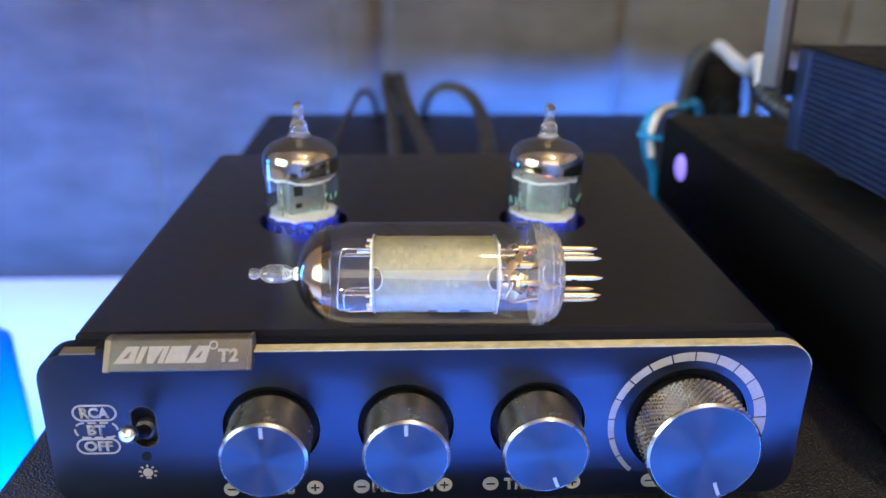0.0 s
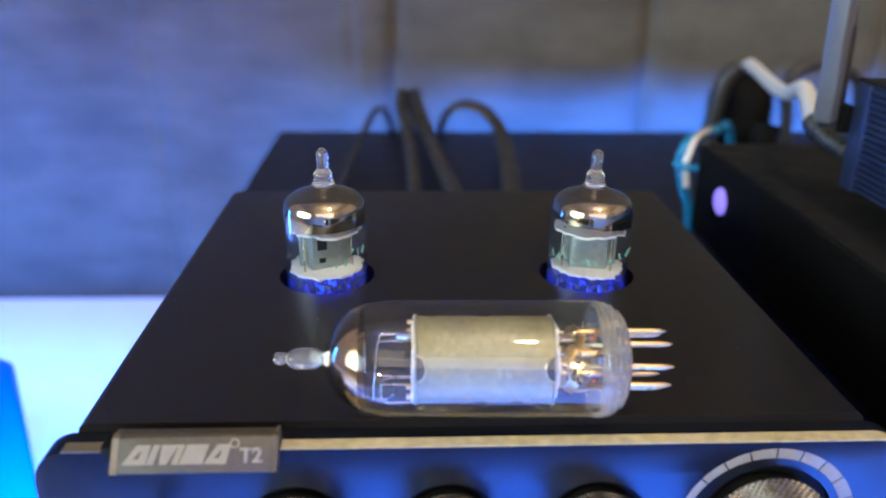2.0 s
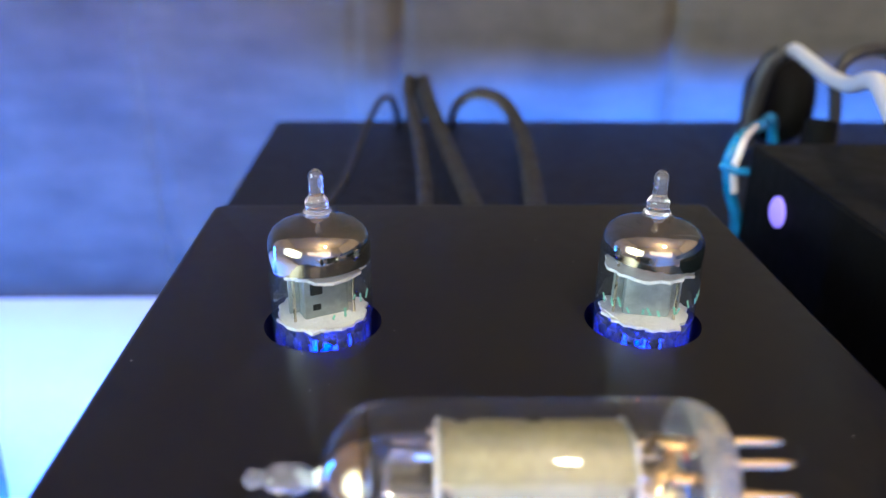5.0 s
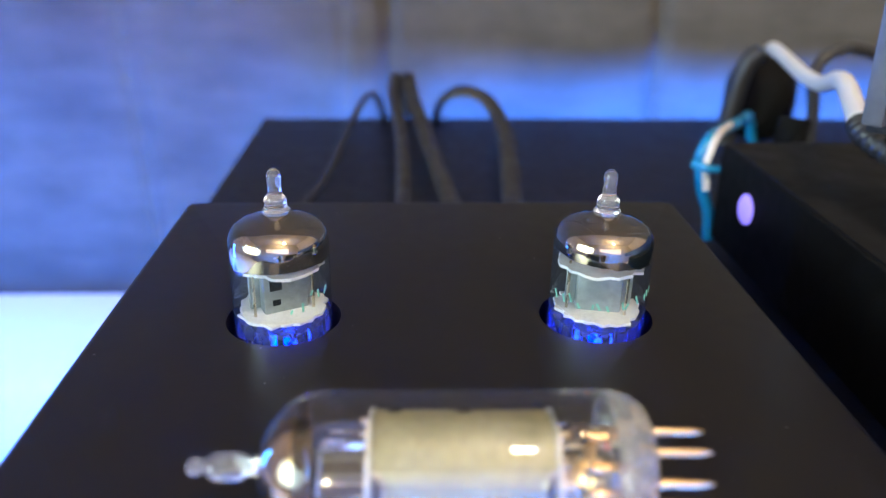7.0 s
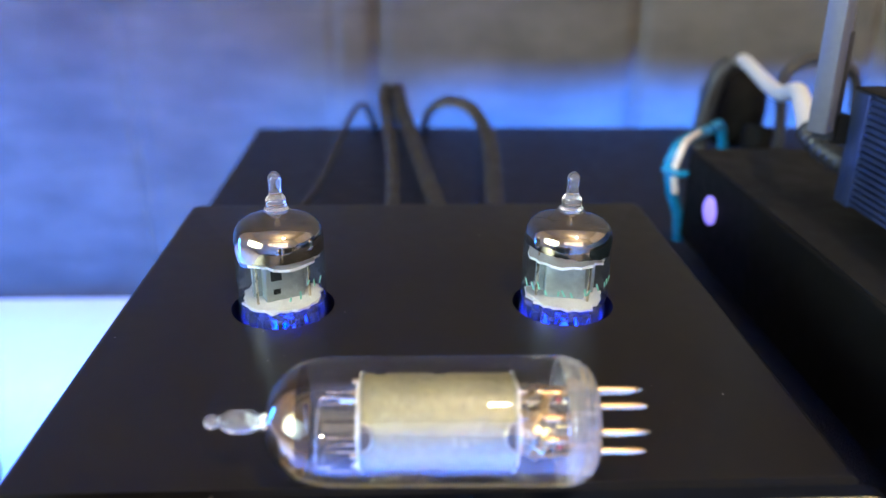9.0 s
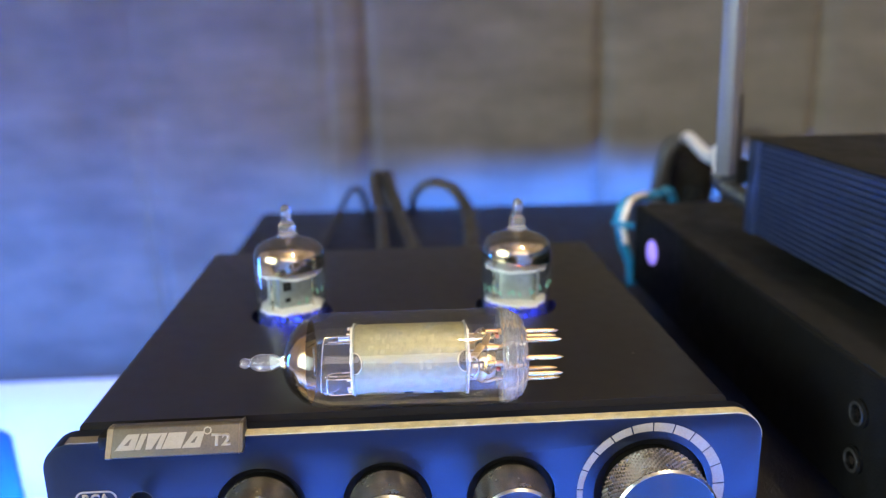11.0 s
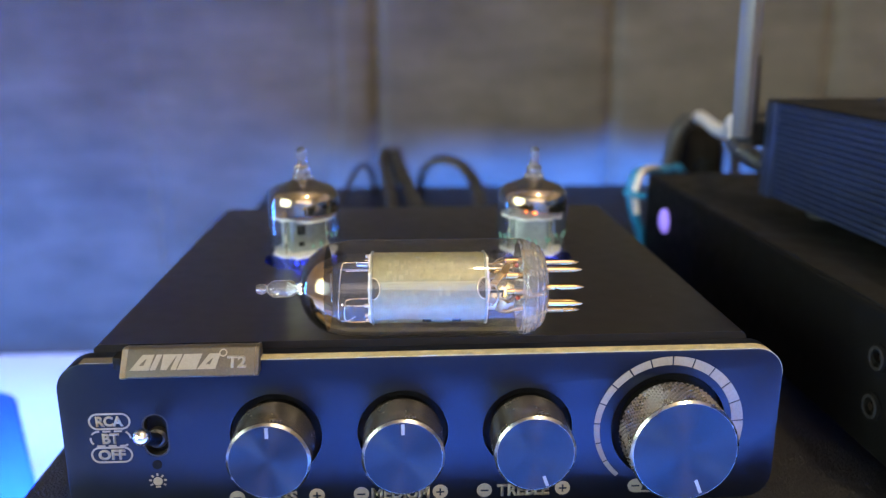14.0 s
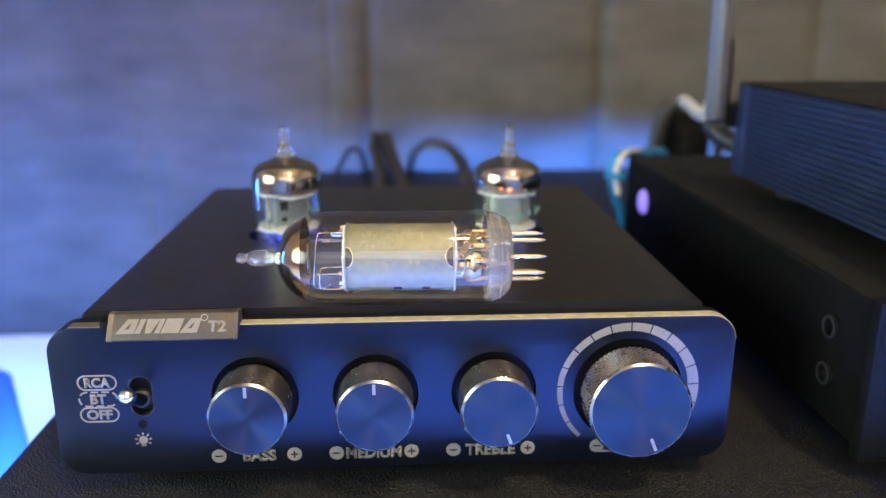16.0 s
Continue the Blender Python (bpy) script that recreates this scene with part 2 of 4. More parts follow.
# blue light from the left is mixed into this dark metal's base colour
M_RIB = surface("blue_lit_ribbed_aluminium", (0.070, 0.098, 0.205), 0.42, 0.8, 0.2, 1500, 0.1, 4000)
M_CABLE = surface("black_cable_jacket", (0.020, 0.019, 0.019), 0.5, 0.0, 0.2, 900, 0.1)
M_WHITECABLE = surface("white_cable_jacket", (0.56, 0.54, 0.52), 0.5, 0.0, 0.06, 900, 0.1)
M_CYAN = surface("translucent_cyan_sleeve", (0.015, 0.20, 0.42), 0.3, 0.0, 0.15, 900)
M_RING = surface("worn_ring_metal", (0.055, 0.055, 0.058), 0.4, 0.5, 0.3, 1500)
M_ANT = surface("grey_antenna_plastic", (0.10, 0.10, 0.11), 0.4, 0.0, 0.1, 600)
M_BLUEBOX = surface("blue_plastic_case", (0.010, 0.050, 0.42), 0.45, 0.0, 0.08, 200)
M_CURTAIN = cloth("grey_linen", (0.088, 0.080, 0.068))
M_WALL = surface("plain_wall_paint", (0.62, 0.60, 0.56), 0.9, 0.0, 0.05, 20)
M_FLOOR = surface("brown_floor", (0.20, 0.15, 0.11), 0.6, 0.0, 0.2, 15)
M_DUST = surface("dust_fibre", (0.34, 0.33, 0.32), 0.9, 0.0, 0.2, 3000)

# ---- mesh helpers ----


def mesh_from(name, bm, mat, smooth=False):
    me = bpy.data.meshes.new(name)
    bmesh.ops.recalc_face_normals(bm, faces=bm.faces)
    bm.to_mesh(me)
    bm.free()
    me.materials.append(mat)
    if smooth:
        for p in me.polygons:
            p.use_smooth = True
        me.set_sharp_from_angle(angle=radians(38))
    return me


def part(name, bm, mat, parent, label="", at=(0, 0, 0), turn=(0, 0, 0), smooth=True):
    ob = new(name, mesh_from(name, bm, mat, smooth))
    ob.parent = parent
    ob.matrix_basis = pose(*at, *turn)
    if label:
        ob["label"] = label
    return ob


def thing(name, at, label, category, group="", kind="", turn=(0, 0, 0)):
    ob = new(name)
    ob.empty_display_size = 0.01
    ob.matrix_basis = pose(*at, *turn)
    return tagged(ob, label, category, group, kind)


def lone(name, bm, mat, label, category, group="", kind="", at=(0, 0, 0), turn=(0, 0, 0), smooth=True):
    ob = new(name, mesh_from(name, bm, mat, smooth))
    ob.matrix_basis = pose(*at, *turn)
    return tagged(ob, label, category, group, kind)


def box(x0, x1, y0, y1, z0, z1, bevel=0.0, seg=2):
    bm = bmesh.new()
    bmesh.ops.create_cube(bm, size=1.0, matrix=Matrix.Translation(((x0 + x1) / 2, (y0 + y1) / 2, (z0 + z1) / 2)) @ Matrix.Diagonal((x1 - x0, y1 - y0, z1 - z0, 1)))
    if bevel:
        bmesh.ops.bevel(bm, geom=bm.edges[:], offset=bevel, segments=seg, affect="EDGES", profile=0.5)
    return bm


def lathe(profile, seg=48, cap=True):
    """Turns (radius, height) pairs round z; a radius of 0 closes the end."""
    bm = bmesh.new()
    rings = []
    for r, z in profile:
        if r < 1e-7:
            rings.append([bm.verts.new((0, 0, z))])
        else:
            rings.append([bm.verts.new((r * math.cos(2 * math.pi * i / seg), r * math.sin(2 * math.pi * i / seg), z)) for i in range(seg)])
    for a, b in zip(rings, rings[1:]):
        for i in range(seg):
            j = (i + 1) % seg
            if len(a) == 1 and len(b) == 1:
                continue
            if len(a) == 1:
                bm.faces.new((a[0], b[i], b[j]))
            elif len(b) == 1:
                bm.faces.new((a[i], a[j], b[0]))
            else:
                bm.faces.new((a[i], a[j], b[j], b[i]))
    if cap:
        for ring in (rings[0], rings[-1]):
            if len(ring) > 2:
                bm.faces.new(ring)
    return bm


def to_y(bm):
    """Turns a mesh built along z so that it points along -y."""
    bmesh.ops.transform(bm, matrix=pose(0, 0, 0, 90, 0, 0), verts=bm.verts)
    return bm


def to_x(bm):
    bmesh.ops.transform(bm, matrix=pose(0, 0, 0, 0, 90, 0), verts=bm.verts)
    return bm


def plate(outline, y0, y1, bevel=0.0):
    """A flat piece with the outline given in x and z, from y0 (front) to y1."""
    bm = bmesh.new()
    f = bm.faces.new([bm.verts.new((x, y0, z)) for x, z in outline])
    new_geom = bmesh.ops.extrude_face_region(bm, geom=[f])["geom"]
    bmesh.ops.translate(bm, vec=(0, y1 - y0, 0), verts=[g for g in new_geom if isinstance(g, bmesh.types.BMVert)])
    if bevel:
        front = [e for e in bm.edges if all(abs(v.co.y - y0) < 1e-7 for v in e.verts)]
        bmesh.ops.bevel(bm, geom=front, offset=bevel, segments=2, affect="EDGES", profile=0.5)
    return bm


def rounded(x0, x1, z0, z1, r, seg=8):
    pts = []
    for cx, cz, a in ((x1 - r, z1 - r, 0), (x0 + r, z1 - r, 90), (x0 + r, z0 + r, 180), (x1 - r, z0 + r, 270)):
        for i in range(seg + 1):
            t = radians(a + 90 * i / seg)
            pts.append((cx + r * math.cos(t), cz + r * math.sin(t)))
    return pts


def band(outer, inner, y0, y1, closed=True):
    """A flat band between two outlines with the same number of points."""
    bm = bmesh.new()
    n = len(outer)
    vs = [[bm.verts.new((x, y, z)) for x, z in line] for y in (y0, y1) for line in (outer, inner)]
    for i in range(n if closed else n - 1):
        j = (i + 1) % n
        of, inf, ob, inb = vs
        bm.faces.new((of[i], of[j], inf[j], inf[i]))
        bm.faces.new((ob[i], inb[i], inb[j], ob[j]))
        bm.faces.new((of[i], ob[i], ob[j], of[j]))
        bm.faces.new((inf[i], inf[j], inb[j], inb[i]))
    if not closed:
        for k in (0, n - 1):
            bm.faces.new([v[k] for v in (vs[0], vs[1], vs[3], vs[2])])
    return bm


def smooth_path(points, steps=10):
    """Catmull-Rom through the points."""
    p = [Vector(q) for q in points]
    p = [2 * p[0] - p[1]] + p + [2 * p[-1] - p[-2]]
    out = []
    for a, b, c, d in zip(p, p[1:], p[2:], p[3:]):
        for i in range(steps):
            t = i / steps
            out.append(0.5 * (2 * b + (c - a) * t + (2 * a - 5 * b + 4 * c - d) * t * t + (3 * b - a - 3 * c + d) * t ** 3))
    out.append(p[-2])
    return out


def sweep(points, w, h=None, seg=12, steps=10, rings=0, ring_gain=0.15):
    """A cable of oval section w by h along the points; rings give it ribs."""
    h = h or w
    path = smooth_path(points, steps)
    bm = bmesh.new()
    last, up = None, Vector((0, 0, 1))
    for k, q in enumerate(path):
        way = (path[min(k + 1, len(path) - 1)] - path[max(k - 1, 0)]).normalized()
        side = way.cross(up)
        side = side.normalized() if side.length > 1e-4 else Vector((1, 0, 0))
        up = side.cross(way).normalized()
        g = 1 + (ring_gain if rings and (k // 2) % 2 else 0)
        ring = [bm.verts.new(q + g * (side * (w / 2 * math.cos(2 * math.pi * i / seg)) + up * (h / 2 * math.sin(2 * math.pi * i / seg)))) for i in range(seg)]
        if last:
            for i in range(seg):
                j = (i + 1) % seg
                bm.faces.new((last[i], last[j], ring[j], ring[i]))
        else:
            bm.faces.new(ring)
        last = ring
    bm.faces.new(last)
    return bm


def lettering(body, x0, x1, z0, z1, y, depth=0.00012, shear=0.0):
    """Built-in font, fitted into the box given in x and z, facing -y."""
    cu = bpy.data.curves.new("lettering", "FONT")
    cu.body, cu.size, cu.offset, cu.resolution_u = body, 1.0, 0.040, 4
    ob = bpy.data.objects.new("lettering", cu)
    scene.collection.objects.link(ob)
    bpy.context.view_layer.update()
    me = bpy.data.meshes.new_from_object(ob.evaluated_get(bpy.context.evaluated_depsgraph_get()))
    bm = bmesh.new()
    bm.from_mesh(me)
    bpy.data.objects.remove(ob)
    bpy.data.curves.remove(cu)
    bpy.data.meshes.remove(me)
    xs, ys = [v.co.x for v in bm.verts], [v.co.y for v in bm.verts]
    a, b, c, d = min(xs), max(xs), min(ys), max(ys)
    for v in bm.verts:
        u, w = (v.co.x - a) / (b - a), (v.co.y - c) / (d - c)
        v.co = (x0 + u * (x1 - x0) + shear * w, y, z0 + w * (z1 - z0))
    geom = bmesh.ops.extrude_face_region(bm, geom=bm.faces[:])["geom"]
    bmesh.ops.translate(bm, vec=(0, depth, 0), verts=[g for g in geom if isinstance(g, bmesh.types.BMVert)])
    return bm


def cut(me, cutters):
    """Takes the cutter meshes out of the mesh, and gives the mesh that is left."""
    ob = new("blank", me)
    helpers = []
    for bm in cutters:
        cm = bpy.data.meshes.new("cutter")
        bmesh.ops.recalc_face_normals(bm, faces=bm.faces)
        bm.to_mesh(cm)
        bm.free()
        co = new("cutter", cm)
        helpers.append(co)
        md = ob.modifiers.new("cut", "BOOLEAN")
        md.operation, md.object, md.solver = "DIFFERENCE", co, "EXACT"
    bpy.context.view_layer.update()
    out = bpy.data.meshes.new_from_object(ob.evaluated_get(bpy.context.evaluated_depsgraph_get()))
    for o in [ob] + helpers:
        bpy.data.objects.remove(o)
    return out


# ---- room ----
def room():
    x0, x1, y0, y1, z0, z1 = -1.5, 1.7, -1.15, 0.62, -0.88, 1.62
    w = 0.1
    lone("floor", box(x0 - w, x1 + w, y0 - w, y1 + w, z0 - w, z0), M_FLOOR, "plain brown floor under the desk", "floor", kind="structure")
    lone("ceiling", box(x0 - w, x1 + w, y0 - w, y1 + w, z1, z1 + w), M_WALL, "plain pale painted ceiling", "ceiling", kind="structure")
    lone("wall_north", box(x0 - w, x1 + w, y1, y1 + w, z0, z1), M_WALL, "plain pale painted wall behind the curtain", "wall", kind="structure")
    lone("wall_south", box(x0 - w, x1 + w, y0 - w, y0, z0, z1), M_WALL, "plain pale painted wall", "wall", kind="structure")
    lone("wall_west", box(x0 - w, x0, y0, y1, z0, z1), M_WALL, "plain pale painted wall", "wall", kind="structure")
    lone("wall_east", box(x1, x1 + w, y0, y1, z0, z1), M_WALL, "plain pale painted wall", "wall", kind="structure")


room()


def curtain():
    """Lengths of cloth that belly forward between creased seams."""
    seams = [-1.0, -0.66, -0.41, -0.176, -0.0100, 0.1575, 0.316, 0.52, 0.78, 1.0]
    bm = bmesh.new()
    xs = []
    for a, b in zip(seams, seams[1:]):
        n = max(6, int((b - a) / (0.0025 if -0.2 < b < 0.4 else 0.006)))
        xs += [a + (b - a) * i / n for i in range(n)]
    xs.append(seams[-1])
    zs = [-0.86 + 0.03 * i for i in range(20)]
    zs += [zs[-1] + 0.012 * (i + 1) for i in range(60)]
    while zs[-1] < 1.58:
        zs.append(zs[-1] + 0.05)
    zs[-1] = 1.615
    grid = []
    for z in zs:
        row = []
        for x in xs:
            k = max(i for i in range(len(seams) - 1) if seams[i] <= x + 1e-9)
            a, b = seams[k], seams[k + 1]
            u = min(1, max(0, (x - a) / (b - a)))
            belly = (1 - abs(2 * u - 1) ** 3) * 0.007 * (0.8 + 0.6 * noise.noise((k * 3.1, z * 3, 0)))
            crease = (0.0050 if x > -0.1 else 0.0008) * (math.exp(-((x - a) / 0.0048) ** 2) + math.exp(-((x - b) / 0.0048) ** 2))
            sag = 0.006 * noise.noise((x * 5, z * 7, 2.0)) + 0.0016 * noise.noise((x * 9, z * 22, 5.0)) + 0.0018 * noise.noise((x * 24, z * 3.0, 8.0)) + 0.0030 * noise.noise((x * 2.5, z * 15.0, 11.0))
            # a pleat turns away to the left of its edge, and a narrow ridge stands out further on
            turn = 0.020 * (1 - math.exp(-max(0.0, -0.0385 - x) / 0.030)) + 0.0035 * math.exp(-((x + 0.0385) / 0.004) ** 2)
            ridge = 0.0055 * math.exp(-((x + 0.1755 + 0.04 * (z - 0.02)) / 0.0055) ** 2) * (1 / (1 + math.exp((z - 0.075) / 0.02)))
            row.append(bm.verts.new((x, 0.434 - belly + crease - sag + turn - ridge, z)))
        grid.append(row)
    for r, s in zip(grid, grid[1:]):
        for i in range(len(xs) - 1):
            bm.faces.new((r[i], r[i + 1], s[i + 1], s[i]))
    ob = lone("curtain", bm, M_CURTAIN, "grey-brown linen curtain hanging in seamed lengths behind the desk", "curtain")
    md = ob.modifiers.new("thickness", "SOLIDIFY")
    md.thickness, md.offset = 0.0012, 1.0
    return ob


curtain()


def desk():
    d = thing("desk", (0, 0, -0.88), "white laminate desk lit by a blue light strip", "desk")
    part("tabletop", box(-0.95, 1.0, -0.42, 0.418, 0.727, 0.755, 0.002), M_DESK, d)
    for x in (-0.9, 0.95):
        for y in (-0.38, 0.37):
            part("leg", box(x - 0.025, x + 0.025, y - 0.025, y + 0.025, 0.0, 0.727, 0.002), M_DESK, d)


desk()


def shelf():
    s = thing("monitor_shelf", (0, 0, -0.125), "black grained vinyl shelf board standing on the desk", "shelf")
    part("board", box(-0.0828, 0.62, -0.022, 0.395, 0.109, 0.125, 0.0015), M_LEATHER, s)
    for x in (-0.045, 0.58):
        for y in (0.02, 0.30):
            part("leg", box(x - 0.015, x + 0.015, y - 0.015, y + 0.015, 0.0, 0.109, 0.001), M_BOX, s)


shelf()


def slab(x0, x1, y0, y1, r, z0, z1, bevel=0.0):
    """An upright slab with rounded corners and a softened upper edge."""
    bm = bmesh.new()
    f = bm.faces.new([bm.verts.new((x, y, z0)) for x, y in rounded(x0, x1, y0, y1, r)])
    g = bmesh.ops.extrude_face_region(bm, geom=[f])["geom"]
    bmesh.ops.translate(bm, vec=(0, 0, z1 - z0), verts=[v for v in g if isinstance(v, bmesh.types.BMVert)])
    if bevel:
        top = [e for e in bm.edges if all(v.co.z > z1 - 1e-5 for v in e.verts)]
        bmesh.ops.bevel(bm, geom=top, offset=bevel, segments=3, affect="EDGES", profile=0.5)
    return bm


def blue_case():
    b = thing("plastic_case", (-0.1935, 0.2415, -0.125), "bright blue plastic case with rounded corners lying on the desk", "case", turn=(0, 0, 28.2))
    part("body", slab(-0.16, 0.0, -0.24, 0.0, 0.012, 0.0, 0.053, 0.004), M_BLUEBOX, b)
    part("thumb_notch", slab(-0.034, -0.0095, -0.028, -0.008, 0.007, 0.0529, 0.0536, 0.0004), M_BOX, b, "dark rounded inset")


blue_case()

# ---- the preamplifier ----
CX, TOP = 0.0096, 0.041          # middle of the case, height of its top
TUBES = ((-0.0219, 0.0692), (0.0412, 0.0690))
KNOBS = ((-0.0213, 90), (0.0045, 90), (0.0302, -70))
KZ = 0.0228


def diamond_grip(r, length, teeth, rows, depth):
    """A grip along z set with small raised diamonds."""
    bm = bmesh.new()
    rings = []
    for k in range(rows + 1):
        z = length * k / rows
        rings.append([bm.verts.new(((r - depth) * math.cos(2 * math.pi * (i + 0.5 * (k % 2)) / teeth), (r - depth) * math.sin(2 * math.pi * (i + 0.5 * (k % 2)) / teeth), z)) for i in range(teeth)])
    for k in range(rows - 1):
        odd = k % 2
        z = length * (k + 1) / rows
        for i in range(teeth):
            a = 2 * math.pi * (i + 0.5 * odd) / teeth
            apex = bm.verts.new((r * math.cos(a), r * math.sin(a), z))
            low, top = rings[k][i], rings[k + 2][i]
            lft, rgt = rings[k + 1][(i - 1 + odd) % teeth], rings[k + 1][(i + odd) % teeth]
            for u, v in ((low, rgt), (rgt, top), (top, lft), (lft, low)):
                bm.faces.new((u, v, apex))
    core = lathe([(r - depth, 0.0), (r - depth * 1.02, length)], 64)
    me = bpy.data.meshes.new("core")
    core.to_mesh(me)
    core.free()
    bm.from_mesh(me)
    bpy.data.meshes.remove(me)
    return bm


def knob(parent, name, x, z, r, length, angle, cross):
    k = new(name)
    k.parent = parent
    k.empty_display_size = 0.005
    k.matrix_basis = pose(x, 0, z)
    k["label"] = "black knurled metal knob with a bright bevel and a turned face"
    base = to_y(lathe([(0.0, -0.0021), (r + 0.00115, -0.0021), (r + 0.00115, -0.00005)], 72, cap=False))
    part("recess_ring", base, M_BLACK, k)
    part("collar", to_y(lathe([(r * 0.90, -0.0021), (r * 0.90, 0.0012)], 64)), M_BLACK, k)
    if cross:
        grip = diamond_grip(r, length - 0.0016, 58, 14, 0.00040)
    else:
        grip = diamond_grip(r, length - 0.0016, 80, 22, 0.00009)
    bmesh.ops.translate(grip, vec=(0, 0, 0.0008), verts=grip.verts)
    part("grip", to_y(grip), M_CROSS if cross else M_KNURL, k, smooth=False)
    part("groove", to_y(lathe([(r - 0.0006, length - 0.0010), (r - 0.0006, length - 0.0006)], 64)), M_BLACK, k)
    part("bevel_ring", to_y(lathe([(r * 0.985, length - 0.0008), (r * 0.995, length - 0.0006), (r * 0.995, length - 0.00045), (r - 0.00052, length), (r - 0.0007, length), (r - 0.0007, length - 0.0008)], 96, cap=False)), M_CHROME, k, "bright chamfered edge")
    face = to_y(lathe([(r - 0.00056, length - 0.0002), (r - 0.00056, length + 0.00002), (r * 0.5, length + 0.00002), (0, length + 0.00002)], 96, cap=False))
    part("face", face, M_FACE, k, "turned dark metal face")
    line = box(0.62 * r, 0.90 * r, -length - 0.00010, -length + 0.0002, -0.00033, 0.00033)
    bmesh.ops.transform(line, matrix=pose(0, 0, 0, 0, -angle, 0), verts=line.verts)
    part("pointer", line, M_PRINT, k, "white pointer line", smooth=False)
    return k


def mark(parent, name, bm, mat=None, label=""):
    return part(name, bm, mat or M_PRINT, parent, label, smooth=False)


def disc(x, z, r, y, depth=0.00012, seg=28):
    return plate([(x + r * math.cos(2 * math.pi * i / seg), z + r * math.sin(2 * math.pi * i / seg)) for i in range(seg)], y, y + depth)


def pill(parent, x0, x1, z0, z1, dashed):
    r, w, n = (z1 - z0) / 2, 0.00036, 10
    out, inn = rounded(x0, x1, z0, z1, r - 1e-6, n), rounded(x0 + w, x1 - w, z0 + w, z1 - w, r - w, n)
    if not dashed:
        mark(parent, "outline", band(out, inn, -0.00012, 0.0))
        return
    # broken outline: short runs of the same band
    loop = [(Vector(o), Vector(i)) for o, i in zip(out, inn)]
    fine = []
    for (a, b), (c, d) in zip(loop, loop[1:] + loop[:1]):
        steps = max(1, int((c - a).length / 0.00022))
        fine += [(a.lerp(c, s / steps), b.lerp(d, s / steps)) for s in range(steps)]
    run, gap = 7, 3
    k = 0
    while k + run < len(fine):
        piece = fine[k:k + run + 1]
        mark(parent, "dash", band([tuple(o) for o, _ in piece], [tuple(i) for _, i in piece], -0.00012, 0.0, closed=False))
        k += run + gap


def preamp():
    amp = thing("tube_preamplifier", (0, 0, 0), "small black metal tube preamplifier with four knobs on its front panel", "amplifier")
    # case with two round openings for the tubes
    shell = box(-0.0580, 0.0774, 0.0061, 0.1376, 0.0058, TOP)
    up = [e for e in shell.edges if abs(e.verts[0].co.z - e.verts[1].co.z) > 0.01 and e.verts[0].co.y > 0.1]
    bmesh.ops.bevel(shell, geom=up, offset=0.0030, segments=5, affect="EDGES", profile=0.5)
    rim = [e for e in shell.edges if all(v.co.z > TOP - 1e-6 for v in e.verts) and not all(v.co.y < 0.007 for v in e.verts)]
    bmesh.ops.bevel(shell, geom=rim, offset=0.0015, segments=3, affect="EDGES", profile=0.5)
    me = mesh_from("case", shell, M_COVER)
    cutters = []
    for x, y in TUBES:
        c = lathe([(0.0114, TOP - 0.014), (0.0114, TOP + 0.004)], 72)
        bmesh.ops.translate(c, vec=(x, y, 0), verts=c.verts)
        cutters.append(c)
    me = cut(me, cutters)
    for p in me.polygons:
        p.use_smooth = True
    me.set_sharp_from_angle(angle=radians(35))
    case = new("case", me)
    case.parent = amp
    # front panel
    me = mesh_from("front_panel", plate(rounded(-0.0638, 0.0831, 0.0052, 0.0394, 0.0058, 10), 0.0, 0.0060, 0.00035), M_PANEL)
    seats = [plate(rounded(-0.0479, -0.0427, 0.0188, 0.0284, 0.0025, 8), -0.001, 0.0024)]
    for x, z, rr in [(x, KZ, 0.0081) for x, _ in KNOBS] + [(0.0598, 0.0224, 0.0109)]:
        seat = to_y(lathe([(rr + 0.0012, -0.0022), (rr + 0.0012, 0.001)], 72))
        bmesh.ops.translate(seat, vec=(x, 0, z), verts=seat.verts)
        seats.append(seat)
    me = cut(me, seats)
    for p in me.polygons:
        p.use_smooth = True
    me.set_sharp_from_angle(angle=radians(35))
    pan = new("front_panel", me)
    pan.parent = amp
    pan["label"] = "black anodised front panel with white print"
    out = rounded(-0.0638, 0.0831, 0.0052, 0.0394, 0.0058, 10)
    # bare metal along the top edge, where the coat is milled away
    edge = [(0.0831, 0.0336)] + [p for p in out[:11]][1:] + [(-0.0235, 0.0394)]
    lower = [(x - 0.0004 if i < 10 else x, z - 0.0004) for i, (x, z) in enumerate(edge)]
    part("milled_edge", band(edge_up(edge, 0.00012), lower, 0.0002, 0.0029, closed=False), M_EDGE, pan, "bare pale metal top edge")
    part("milled_edge_short", box(-0.0588, -0.0520, 0.0002, 0.0029, 0.0391, 0.03952), M_BADGEND, pan, "bare grey metal top edge")
    for x in (-0.048, 0.067):
        for y in (0.014, 0.124):
            part("foot", lathe([(0.0050, 0.0), (0.0056, 0.0008), (0.0056, 0.0060)], 28), M_RUBBER, amp, at=(x, y, 0))
    for x, y in TUBES:
        s = part("tube_socket", lathe([(0.0, TOP - 0.0135), (0.0105, TOP - 0.0135), (0.0105, TOP - 0.0085), (0.0092, TOP - 0.0080), (0.0, TOP - 0.0080)], 40, cap=False), M_BLACK, amp, "black socket lit blue from within", at=(x, y, 0))
        for i in range(4):
            a = radians(45 + 90 * i)
